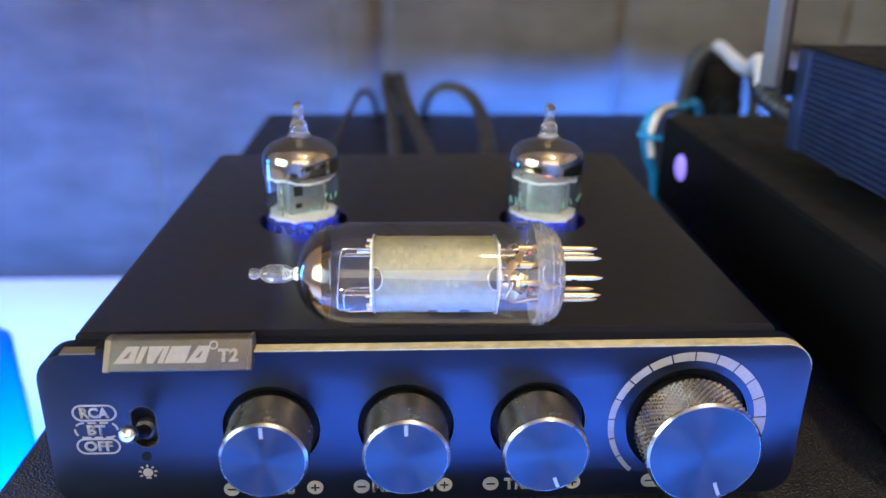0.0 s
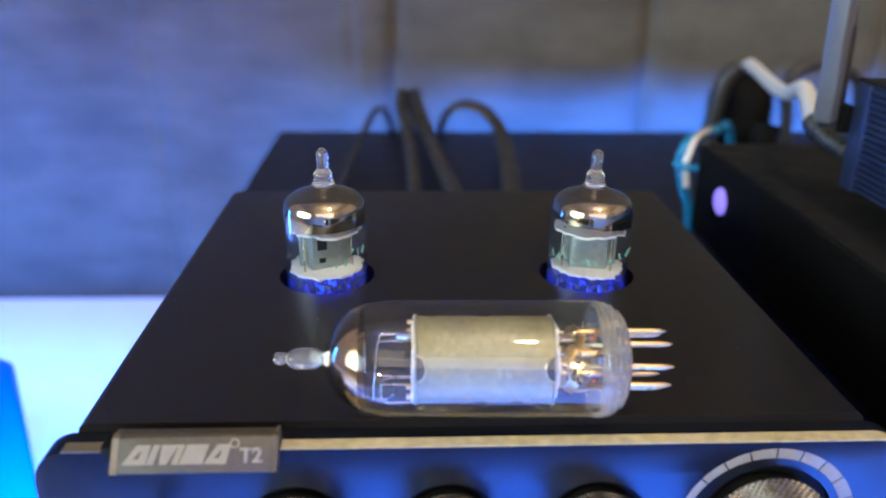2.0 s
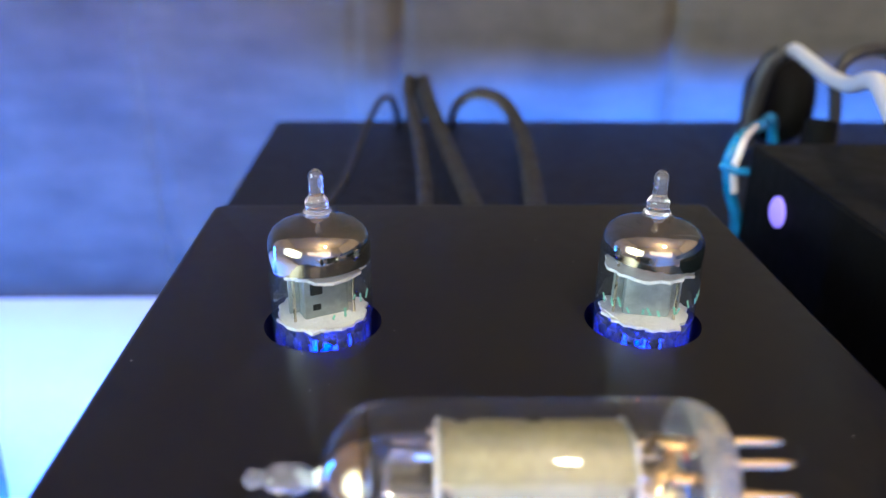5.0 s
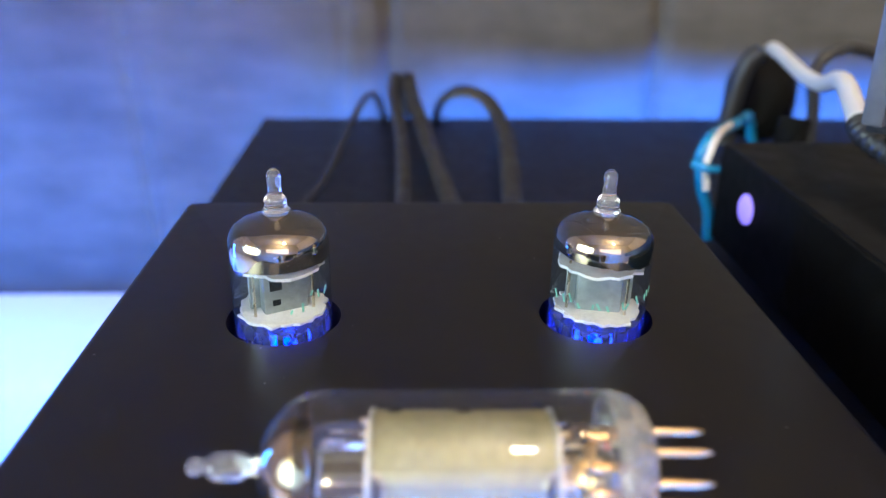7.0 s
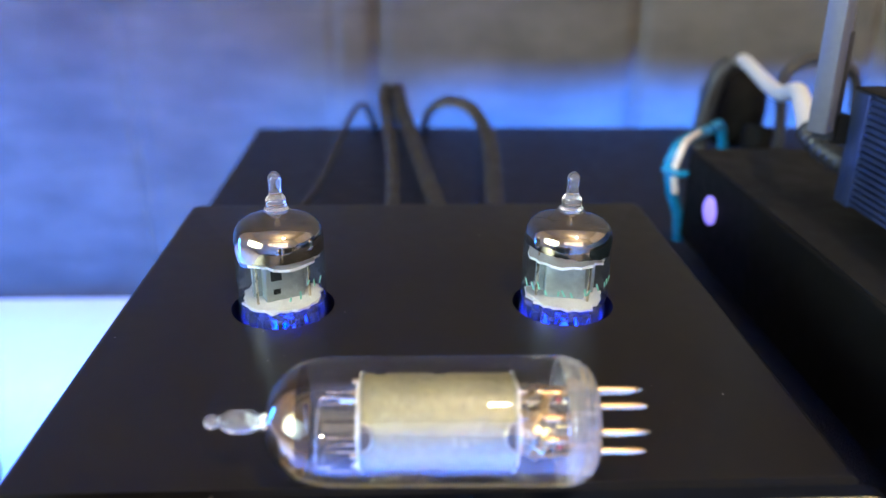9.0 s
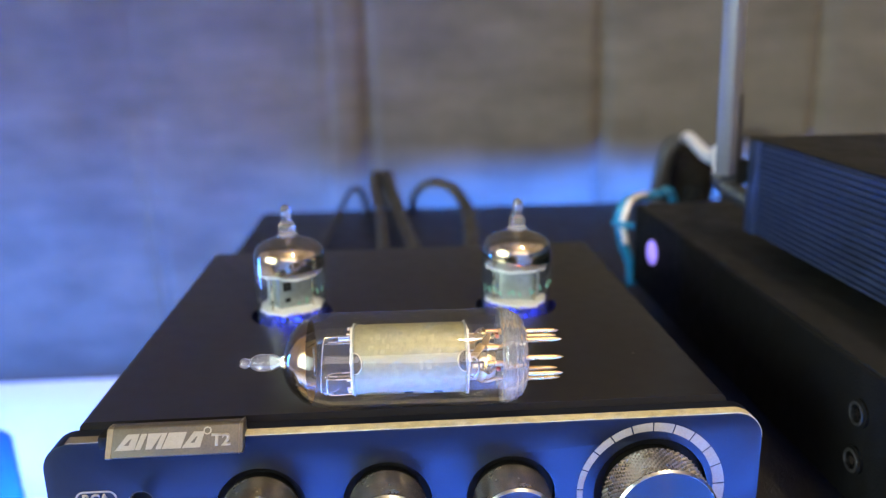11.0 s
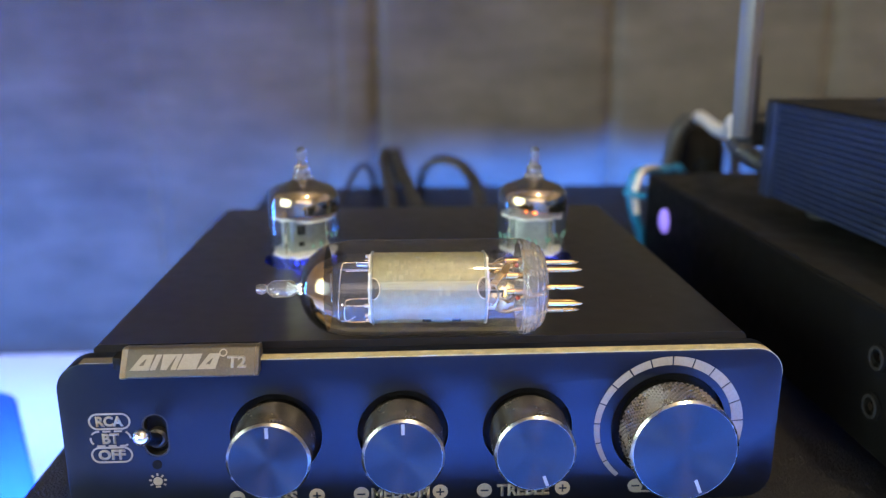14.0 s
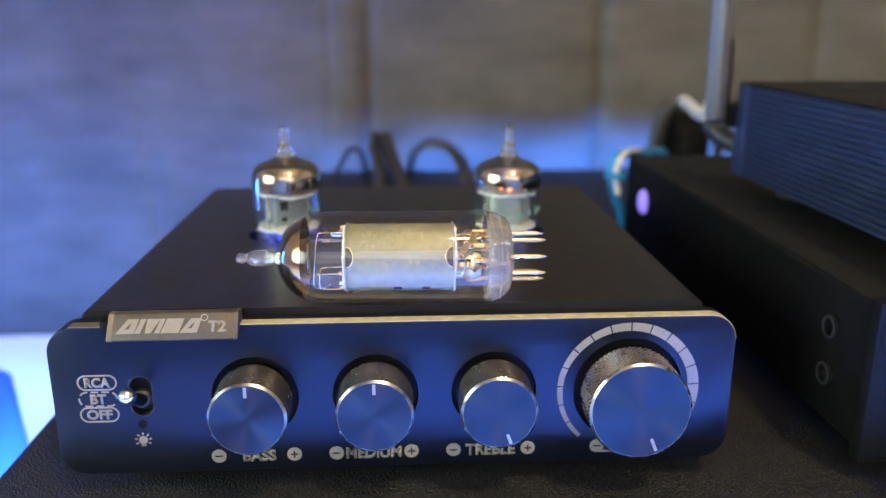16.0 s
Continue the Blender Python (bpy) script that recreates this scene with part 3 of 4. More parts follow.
            part("led", lathe([(0.0012, 0.0), (0.0012, 0.0007), (0.0007, 0.0012), (0, 0.0013)], 12), M_BLUELED, s, "bright blue led", at=(0.0030 * math.cos(a), 0.0030 * math.sin(a), TOP - 0.0080))
    # slanted badge over the top edge
    bd = new("badge")
    bd.parent = amp
    bd["label"] = "slanted grey metal badge with pale lettering"
    prof = [(-0.0037, 0.0379), (-0.0031, 0.0374), (0.0000, 0.0374), (0.0000, 0.0396), (0.0030, 0.0396), (0.0030, 0.0420), (0.0008, 0.0425), (-0.0002, 0.0424)]
    bm = bmesh.new()
    f = bm.faces.new([bm.verts.new((-0.0496, y, z)) for y, z in prof])
    g = bmesh.ops.extrude_face_region(bm, geom=[f])["geom"]
    bmesh.ops.translate(bm, vec=(0.0262, 0, 0), verts=[v for v in g if isinstance(v, bmesh.types.BMVert)])
    bmesh.ops.bevel(bm, geom=bm.edges[:], offset=0.00025, segments=2, affect="EDGES", profile=0.5)
    part("plate", bm, M_BADGE, bd)
    bm = bmesh.new()
    f = bm.faces.new([bm.verts.new((-0.0499, y - 0.0001, z)) for y, z in prof])
    g = bmesh.ops.extrude_face_region(bm, geom=[f])["geom"]
    bmesh.ops.translate(bm, vec=(0.0011, 0, 0), verts=[v for v in g if isinstance(v, bmesh.types.BMVert)])
    part("end_strip", bm, M_BADGEND, bd, "bright bevelled end", smooth=False)
    bm = bmesh.new()
    f = bm.faces.new([bm.verts.new((-0.0242, y - 0.0001, z)) for y, z in prof])
    g = bmesh.ops.extrude_face_region(bm, geom=[f])["geom"]
    bmesh.ops.translate(bm, vec=(0.0005, 0, 0), verts=[v for v in g if isinstance(v, bmesh.types.BMVert)])
    for v in bm.verts:
        if v.co.x > -0.0238:
            v.co.y += 0.0007
    part("end_bevel", bm, M_BADGEND, bd, "bevelled metal end", smooth=False)
    part("notch", box(-0.0520, -0.0500, -0.0012, 0.0031, 0.0382, 0.0412, 0.0007), M_BLACK, bd, "black gap beside the badge")
    # slanted frame of the badge's face
    lo, hi = Vector((0, -0.0037, 0.0379)), Vector((0, -0.0002, 0.0424))
    tilt = math.degrees(math.atan2(hi.y - lo.y, hi.z - lo.z))
    tall = (hi - lo).length

    def on_badge(bm):
        bmesh.ops.transform(bm, matrix=Matrix.Translation((-0.0496, lo.y, lo.z)) @ pose(0, 0, 0, -tilt, 0, 0), verts=bm.verts)
        return bm
    # wordmark as plain slanted shapes
    x = 0.0015
    for w, gap, top, foot in ((0.0037, 0.0001, 0.46, 1.0), (0.0011, 0.0002, 1.0, 1.0), (0.0027, 0.0, 1.0, 0.42), (0.0010, 0.0002, 1.0, 1.0), (0.0037, 0.0002, 0.94, 1.0), (0.0035, 0.0, 0.46, 1.0)):
        s, z0, z1 = 0.0011, 0.0014, 0.0045
        mid = w / 2
        quad = [(x + mid * (1 - foot), z0), (x + mid * (1 + foot), z0), (x + s + mid * (1 + top) * (1 if top > 0.5 else 1.25), z1), (x + s + mid * (1 - top) * (1 if top > 0.5 else 1.1), z1)]
        mark(bd, "wordmark_shape", on_badge(plate(quad, -0.00010, 0.0001)), M_PRINT)
        if abs(top - 0.46) < 0.01:
            eye = [(x + mid * 0.92, z0 + 0.0009), (x + mid * 1.38, z0 + 0.0009), (x + s + mid * 1.06, z1 - 0.0009), (x + s + mid * 0.86, z1 - 0.0011)]
            mark(bd, "wordmark_gap", on_badge(plate(eye, -0.00016, -0.00008)), M_BADGE)
        x += w + gap
    mark(bd, "small_ring", on_badge(band([(0.0192 + 0.0008 * math.cos(t), 0.0046 + 0.0008 * math.sin(t)) for t in [i * 0.3927 for i in range(16)]], [(0.0192 + 0.00056 * math.cos(t), 0.0046 + 0.00056 * math.sin(t)) for t in [i * 0.3927 for i in range(16)]], -0.0001, 0.0001)))
    mark(bd, "lettering", on_badge(lettering("T2", 0.0200, 0.0238, 0.0015, 0.0040, -0.0001, 0.0002)))
    # input switch and its labels
    for text, zc, x0, dashed in (("RCA", 0.0270, -0.0583, False), ("BT", 0.0232, -0.0584, True), ("OFF", 0.0196, -0.0585, False)):
        lab = new("switch_label")
        lab.parent = amp
        lab["label"] = "white printed capsule label"
        pill(lab, x0, x0 + 0.0083, zc - 0.0018, zc + 0.0018, dashed)
        half = 0.0027 if len(text) == 3 else 0.0017
        mark(lab, "lettering", lettering(text, x0 + 0.00415 - half, x0 + 0.00415 + half, zc - 0.00115, zc + 0.00115, -0.00012))
    sw = new("toggle_switch")
    sw.parent = amp
    sw["label"] = "chrome toggle lever in a black oval opening"
    part("opening", plate(rounded(-0.0478, -0.0428, 0.0189, 0.0283, 0.00245, 8), 0.0020, 0.0023), M_BLACK, sw, "black oval opening")
    part("rim", band(rounded(-0.04788, -0.04272, 0.01882, 0.02838, 0.00248, 8), rounded(-0.04755, -0.04305, 0.01915, 0.02805, 0.00222, 8), 0.0001, 0.0021), M_JACK, sw, "worn inner rim")
    part("bushing", to_y(lathe([(0.0021, -0.0019), (0.0021, -0.0006), (0.0016, -0.0001), (0.0, -0.0001)], 24, cap=False)), M_JACK, sw, "dark steel bushing", at=(-0.0453, 0, 0.0226))
    part("lever", sweep([(-0.0453, 0.0, 0.0228), (-0.0453, -0.004, 0.0250), (-0.0453, -0.0078, 0.0274)], 0.0026, 0.0026, 16, 4), M_BLACK, sw, "dark lever")
    ball = bmesh.new()
    bmesh.ops.create_uvsphere(ball, u_segments=24, v_segments=14, radius=0.0017)
    part("lever_tip", ball, M_STEEL, sw, "bright rounded tip", at=(-0.0453, -0.0080, 0.0275))
    mark(amp, "indicator_hole", disc(-0.0456, 0.0171, 0.0010, -0.00012), M_BLACK)
    ic = new("lamp_symbol")
    ic.parent = amp
    mark(ic, "bulb", disc(-0.0458, 0.0133, 0.00095, -0.00012))
    for i in range(7):
        a = radians(-30 + 40 * i)
        ray = box(0.00125, 0.0018, -0.00012, 0.0, -0.00018, 0.00018)
        bmesh.ops.transform(ray, matrix=pose(-0.0458, 0, 0.0133, 0, -math.degrees(a), 0), verts=ray.verts)
        mark(ic, "ray", ray)
    mark(ic, "base", box(-0.0463, -0.0453, -0.00012, 0.0, 0.0119, 0.0122))
    # tone knobs, volume knob
    for (x, angle), nm in zip(KNOBS, ("bass_knob", "medium_knob", "treble_knob")):
        knob(amp, nm, x, KZ, 0.0081, 0.0106, angle, False)
    knob(amp, "volume_knob", 0.0598, 0.0224, 0.0109, 0.0106, -68, True)
    for text, x0, x1 in (("BASS", -0.0248, -0.0176), ("MEDIUM", -0.0023, 0.0099), ("TREBLE", 0.0241, 0.0352)):
        mark(amp, "lettering", lettering(text, x0, x1, 0.0074, 0.0102, -0.00012), label="white printed word")
    for x, plus in ((-0.0300, False), (-0.0136, True), (-0.0044, False), (0.0121, True), (0.0214, False), (0.0380, True), (0.0536, False), (0.0660, True)):
        sign = new("plus_sign" if plus else "minus_sign")
        sign.parent = amp
        mark(sign, "disc", disc(x, 0.0089, 0.00160, -0.00012))
        mark(sign, "bar", box(x - 0.00085, x + 0.00085, -0.00020, -0.00012, 0.0089 - 0.00017, 0.0089 + 0.00017), M_PANEL)
        if plus:
            mark(sign, "upright", box(x - 0.00017, x + 0.00017, -0.00021, -0.00012, 0.0089 - 0.00085, 0.0089 + 0.00085), M_PANEL)
    mark(amp, "printed_line", box(0.0540, 0.0655, -0.00012, 0.0, 0.0073, 0.0077))
    # scale round the volume knob, growing wider clockwise
    n = 16
    for i in range(n):
        a0, a1 = 227 - 274 * i / n - 0.6, 227 - 274 * (i + 1) / n + 0.6
        outer, inner = [], []
        for k in range(5):
            a = a0 + (a1 - a0) * k / 4
            wid = 0.0009 + 0.0016 * min(1, (227 - a) / 230)
            ro = 0.0158 - 0.0004 * (1 - min(1, (227 - a) / 60))
            t = radians(a)
            outer.append((0.0598 + ro * math.cos(t), 0.0224 + ro * math.sin(t)))
            inner.append((0.0598 + (ro - wid) * math.cos(t), 0.0224 + (ro - wid) * math.sin(t)))
        mark(amp, "scale_mark", band(outer, inner, -0.00012, 0.0, closed=False), label="white printed scale segment")
    return amp


def edge_up(line, d):
    return [(x, z + d) for x, z in line]


preamp()

# ---- the tubes ----


def mica_disc(r, teeth, seed, z, thick=0.0006):
    rnd = random.Random(seed)
    pts = []
    for i in range(teeth * 2):
        a = 2 * math.pi * (i + rnd.uniform(-0.25, 0.25)) / (teeth * 2)
        rr = r * (rnd.uniform(0.92, 1.0) if i % 2 else rnd.uniform(0.84, 0.95))
        pts.append((rr * math.cos(a), rr * math.sin(a)))
    bm = bmesh.new()
    f = bm.faces.new([bm.verts.new((x, y, z)) for x, y in pts])
    g = bmesh.ops.extrude_face_region(bm, geom=[f])["geom"]
    bmesh.ops.translate(bm, vec=(0, 0, thick), verts=[v for v in g if isinstance(v, bmesh.types.BMVert)])
    for v in bm.verts:
        v.co.z += 0.0006 * noise.noise((v.co.x * 260, v.co.y * 260, seed * 1.7))
    return bm


def rod(x, y, z0, z1, r, seg=10):
    bm = lathe([(r, z0), (r, z1)], seg)
    bmesh.ops.translate(bm, vec=(x, y, 0), verts=bm.verts)
    return bm


def fluted(profile, seg, depth):
    """A turned ring whose wall swells and shrinks round it."""
    bm = lathe(profile, seg, cap=False)
    for v in bm.verts:
        a = math.atan2(v.co.y, v.co.x)
        k = 1 - depth / 0.009 * (0.5 + 0.5 * math.sin(14 * a) + 0.35 * math.sin(9 * a + 1))
        v.co.x, v.co.y = v.co.x * k, v.co.y * k
    return bm


TIP = [(0.0027, 0.0226), (0.0027, 0.0232), (0.0022, 0.0237), (0.0021, 0.0246), (0.0022, 0.0252), (0.0019, 0.0258), (0.0014, 0.0263), (0.0013, 0.0275), (0.0013, 0.0288), (0.0014, 0.0298), (0.0012, 0.0306), (0.0006, 0.0312), (0.0, 0.0313)]


def short_tube(at, turn, prints, seed):
    """A miniature tube standing in its socket; height 0 is the top of the case."""
    t = thing("vacuum_tube", at, "clear glass vacuum tube with silvered dome and blue-lit foot", "vacuum tube", "tubes in the sockets", turn=turn)
    R = 0.0097
    wall = [(0.0070, -0.0076), (0.0088, -0.0066), (R, -0.0048), (R, 0.0120), (R, 0.0159), (0.00960, 0.0174), (0.0093, 0.0186), (0.0086, 0.0197), (0.0074, 0.0206), (0.0056, 0.0213), (0.0038, 0.0219), (0.0027, 0.0226)]
    part("glass_envelope", lathe(wall, 64, cap=False), M_SHORTGLASS, t, "thin clear glass")
    part("exhaust_tip", lathe(TIP, 28), M_TIP, t, "drawn glass tip")
    film = [(r - 0.00012, z - 0.00010) for r, z in wall if z > 0.0151]
    rnd = random.Random(seed)
    bm = bmesh.new()
    seg = 64
    low = [bm.verts.new(((R - 0.00012) * math.cos(2 * math.pi * i / seg), (R - 0.00012) * math.sin(2 * math.pi * i / seg), (0.0130 if seed == 3 else 0.0146) + 0.0008 * math.sin(2 * math.pi * i / seg + seed) + 0.0003 * rnd.random())) for i in range(seg)]
    last = low
    for r, z in film:
        ring = [bm.verts.new((r * math.cos(2 * math.pi * i / seg), r * math.sin(2 * math.pi * i / seg), z)) for i in range(seg)]
        for i in range(seg):
            j = (i + 1) % seg
            bm.faces.new((last[i], last[j], ring[j], ring[i]))
        last = ring
    part("getter_mirror", bm, M_GETTER, t, "mirror-like getter film inside the dome")
    part("upper_mica", mica_disc(0.0091, 17, seed, 0.0120), M_MICA, t, "jagged white mica disc", smooth=False)
    part("lower_mica", mica_disc(0.0092, 19, seed + 5, 0.0021), M_MICA, t, "jagged white mica disc", smooth=False)
    an = part("anode", box(-0.0045, 0.0045, -0.0028, 0.0028, 0.0025, 0.0122, 0.0006, 2), M_ANODE, t, "dull grey metal plate")
    if seed == 3:
        part("window", box(-0.0032, -0.0008, -0.00290, -0.0027, 0.0076, 0.0102), M_BLACK, an, "dark slot")
        part("window", box(-0.0028, -0.0012, -0.00290, -0.0027, 0.0044, 0.0056), M_BLACK, an, "dark slot")
    part("wing", box(-0.0066, -0.0045, -0.0004, 0.0004, 0.0034, 0.0128, 0.0002), M_ANODE, t)
    part("wing", box(0.0045, 0.0066, -0.0004, 0.0004, 0.0034, 0.0128, 0.0002), M_ANODE, t)
    for x, y in ((-0.0062, -0.0022), (0.0058, 0.0026), (0.0052, -0.0034), (-0.0050, 0.0036)):
        part("support_rod", rod(x, y, 0.0, 0.0140, 0.00030), M_WIRE, t)
    part("heater", rod(0.0008, -0.0012, 0.0126, 0.0140, 0.00055), M_HEATER, t, "orange glowing heater end")
    part("heater", rod(-0.0016, -0.0002, 0.0126, 0.0134, 0.00025), M_HEATER, t, "orange glowing heater end")
    part("glass_foot", fluted([(0.0070, -0.0056), (0.0093, -0.0046), (0.0094, -0.0016), (0.0090, 0.0006), (0.0070, 0.0012), (0.0062, 0.0002), (0.0064, -0.0030)], 56, 0.0006), M_FOOT, t, "pressed glass foot with led blue in its colour")
    for i in range(7):
        a = radians(45 * i + 20)
        part("pin", rod(0.0048 * math.cos(a), 0.0048 * math.sin(a), -0.0080, 0.0008, 0.0005), M_WIRE, t)
    # print on the bulb: broken strokes
    for k, (a0, z0, n) in enumerate(prints):
        for i in range(n):
            a = a0 + i * 11 + rnd.uniform(-4, 4)
            tall, tiltd = rnd.uniform(0.0009, 0.0019), rnd.uniform(-40, 40)
            bm = box(-0.00022, 0.00022, -0.00004, 0.00004, -tall / 2, tall / 2)
            bmesh.ops.transform(bm, matrix=pose(0, 0, 0, 0, 0, a) @ Matrix.Translation((0, -R - 0.00006, z0 + rnd.uniform(-0.0004, 0.0004))) @ pose(0, 0, 0, 0, tiltd, 0), verts=bm.verts)
            part("print_stroke", bm, M_GREEN, t, "worn green print", smooth=False)
    return t


short_tube((TUBES[0][0], TUBES[0][1], TOP), (0.0, 0.0, 26), ((20, 0.0085, 3), (-8, 0.0060, 2)), 3)
short_tube((TUBES[1][0], TUBES[1][1], TOP - 0.0004), (-1.0, 1.1, -8), ((-24, 0.0068, 6), (46, 0.0080, 4), (-62, 0.0072, 3)), 11)


def lying_tube():
    """Built along +z from the tip's end to the pins, then laid on its side."""
    R = 0.0100
    x0 = -0.0247
    t = thing("spare_vacuum_tube", (x0, 0.0093, TOP + R + 0.0002), "spare glass vacuum tube lying on its side on the case", "vacuum tube", turn=(0, 0, -1.4))
    wall = [(0.0013, 0.0079), (0.0017, 0.0083), (0.0028, 0.0087), (0.0046, 0.0094), (0.0066, 0.0106), (0.0083, 0.0126), (0.0091, 0.0142), (0.0096, 0.0163), (R, 0.0190), (R, 0.0538), (0.0097, 0.0548), (0.0092, 0.0558)]

    def lay(bm):
        return to_x(bm)

    def p(name, bm, mat, label="", smooth=True, parent=None):
        return part(name, lay(bm), mat, parent or t, label, smooth=smooth)
    p("glass_envelope", lathe(wall, 72, cap=False), M_GLASS, "long clear glass bulb")
    tip = [(0.0, -0.0005), (0.0008, -0.0003), (0.00115, 0.0005), (0.0010, 0.0013), (0.0007, 0.0017), (0.0011, 0.0021), (0.00165, 0.0028), (0.0018, 0.0036), (0.0018, 0.0068), (0.0014, 0.0074), (0.0011, 0.0079), (0.0014, 0.0087)]
    p("exhaust_tip", lathe(tip, 28), M_TIP, "drawn glass tip")
    film = [(r - 0.00022, z + 0.00015) for r, z in wall[1:7]]
    p("getter_mirror", lathe(film, 64, cap=False), M_GETTER, "silver getter film inside the dome")
    p("sleeve", lathe([(0.0067, 0.0236), (0.0072, 0.0236), (0.0073, 0.0241), (0.0073, 0.0458), (0.0072, 0.0463), (0.0067, 0.0463)], 64, cap=False), M_SLEEVE, "grey metal anode sleeve with worn print")
    for z, s in ((0.0229, 4), (0.0464, 9)):
        p("mica_disc", mica_disc(0.0078, 15, s, z, 0.0005), M_MICA, "pale mica disc", smooth=False)
    for z in (0.0232, 0.0460):
        p("sleeve_rim", lathe([(0.0072, z + 0.0001), (0.00765, z + 0.0002), (0.00765, z + 0.0005), (0.0072, z + 0.0006)], 64, cap=False), M_ANODE, "pale rolled rim")
    # wire frame between the dome and the sleeve
    for a in (25, 118, 205, 298):
        c, s = math.cos(radians(a)), math.sin(radians(a))
        p("support_rod", rod(0.0050 * c, 0.0050 * s, 0.0176, 0.0229, 0.00013), M_WIRE)
    p("wire_loop", sweep([(-0.0062, -0.0030, 0.0229), (-0.0063, -0.0031, 0.0186), (-0.0057, -0.0036, 0.0176), (-0.0010, -0.0046, 0.0170), (0.0048, -0.0042, 0.0166), (0.0058, -0.0036, 0.0172), (0.0060, -0.0030, 0.0186), (0.0052, -0.0028, 0.0200)], 0.00030, 0.00030, 8, 6), M_WIRE, "bent wire frame")
    p("wire_loop", sweep([(0.0006, -0.0050, 0.0229), (0.0007, -0.0053, 0.0190), (0.0016, -0.0056, 0.0181), (0.0048, -0.0050, 0.0180), (0.0057, -0.0046, 0.0190), (0.0057, -0.0044, 0.0229)], 0.00030, 0.00030, 8, 6), M_WIRE, "bent wire frame")
    p("wire_arm", box(-0.0066, -0.0056, -0.0036, -0.0026, 0.0205, 0.0230, 0.0002), M_STEEL, "bright welded tab")
    for a in (172, 196, 284, 309, 330):
        c, s = math.cos(radians(a)), math.sin(radians(a))
        p("mica_tab", rod(0.0066 * c, 0.0066 * s, 0.0221, 0.0233, 0.00042, 8), M_WIRE, "small bright tab")
    p("getter_strip", box(-0.0030, 0.0030, -0.0006, 0.0006, 0.0148, 0.0151, 0.0001), M_WIRE, "thin metal strip")
    # leads down to the pins
    rnd = random.Random(4)
    for i in range(8):
        a = radians(45 * i)
        b = a + rnd.uniform(-0.5, 0.5)
        pts = [(0.0030 * math.cos(b), 0.0030 * math.sin(b), 0.0474), (0.0052 * math.cos(b), 0.0052 * math.sin(b), 0.0500), (0.0050 * math.cos(a), 0.0050 * math.sin(a), 0.0535), (0.0048 * math.cos(a), 0.0048 * math.sin(a), 0.0572)]
        p("lead_wire", sweep(pts, 0.0007, 0.0007, 8, 5), (M_COPPER, M_PIN, M_WIRE)[i % 3], "bent lead wire")
    p("wire_loop", sweep([(-0.0022, -0.0056, 0.0470), (-0.0020, -0.0058, 0.0482), (0.0, -0.0060, 0.0489), (0.0020, -0.0056, 0.0480), (0.0022, -0.0052, 0.0470)], 0.0004, 0.0004, 8, 6), M_WIRE, "pale curled tab")
    for a in (195, 232, 262):
        c, s = math.cos(radians(a)), math.sin(radians(a))
        p("lead_sleeve", rod(0.0062 * c, 0.0062 * s, 0.0505, 0.0545, 0.00065), M_COPPER, "reddish lead sleeve")
    for a in (40, 160, 190, 222, 250, 285, 318):
        c, s = math.cos(radians(a)), math.sin(radians(a))
        bm = box(-0.0011, 0.0011, -0.0002, 0.0002, 0.0470, 0.0524, 0.0001)
        bmesh.ops.transform(bm, matrix=pose(0.0042 * c, 0.0042 * s, 0, 0, 0, a + 60), verts=bm.verts)
        p("lead_strap", bm, M_WIRE, "flat metal strap")
    for a in (205, 276):
        c, s = math.cos(radians(a)), math.sin(radians(a))
        bm = bmesh.new()
        bmesh.ops.create_uvsphere(bm, u_segments=12, v_segments=8, radius=0.0005, matrix=Matrix.Translation((0.0058 * c, 0.0058 * s, 0.0528)))
        p("glass_bead", bm, M_BEAD, "reddish sealing bead")
    for a, z in ((182, 0.0492), (214, 0.0505), (236, 0.0488), (262, 0.0508), (296, 0.0494)):
        c, s = math.cos(radians(a)), math.sin(radians(a))
        bm = box(-0.0016, 0.0016, -0.00012, 0.00012, -0.0008, 0.0008, 0.00008)
        bmesh.ops.transform(bm, matrix=pose(0.0056 * c, 0.0056 * s, z, 24, a % 40, a + 90), verts=bm.verts)
        p("lead_tab", bm, M_PIN, "folded bright tab")
    p("glass_button", lathe([(0.0093, 0.0534), (0.0098, 0.0537), (0.00965, 0.0541), (0.0099, 0.0545), (0.0096, 0.0550), (0.0097, 0.0555), (0.0092, 0.0560), (0.0093, 0.0565), (0.0086, 0.0572), (0.0085, 0.0577), (0.0074, 0.0585), (0.0056, 0.0591), (0.0, 0.0592), (0.0, 0.0570), (0.0056, 0.0568), (0.0078, 0.0556), (0.0086, 0.0538)], 64, cap=False), M_FROST, "thick moulded glass foot")
    for i in range(7):
        a = radians((210, 255, 300, 345, 30, 120, 165)[i])
        # 180 is the top once the tube lies down, 270 is the side turned to the panel
        bm = lathe([(0.00055, 0.0572), (0.00055, 0.0642), (0.00038, 0.0654), (0.00008, 0.0662)], 14)
        bmesh.ops.translate(bm, vec=(0.0049 * math.cos(a), 0.0049 * math.sin(a), 0), verts=bm.verts)
        p("pin", bm, M_PIN, "gilded contact pin")
    # half-round cut-outs at both ends of the sleeve
    for z0, way in ((0.0237, 1), (0.0462, -1)):
        bm = bmesh.new()
        rows = []
        for i in range(13):
            a, deep = radians(254 + 16 * math.cos(radians(15 * i))), way * 0.0015 * math.sin(radians(15 * i))
            rows.append([bm.verts.new((0.00736 * math.cos(a), 0.00736 * math.sin(a), z)) for z in (z0 - way * 0.0001, z0 + deep)])
        for u, v in zip(rows, rows[1:]):
            bm.faces.new((u[0], u[1], v[1], v[0]))
        p("cut_out", bm, M_BADGE, "dark half-round cut-out", smooth=False)
        lip = []
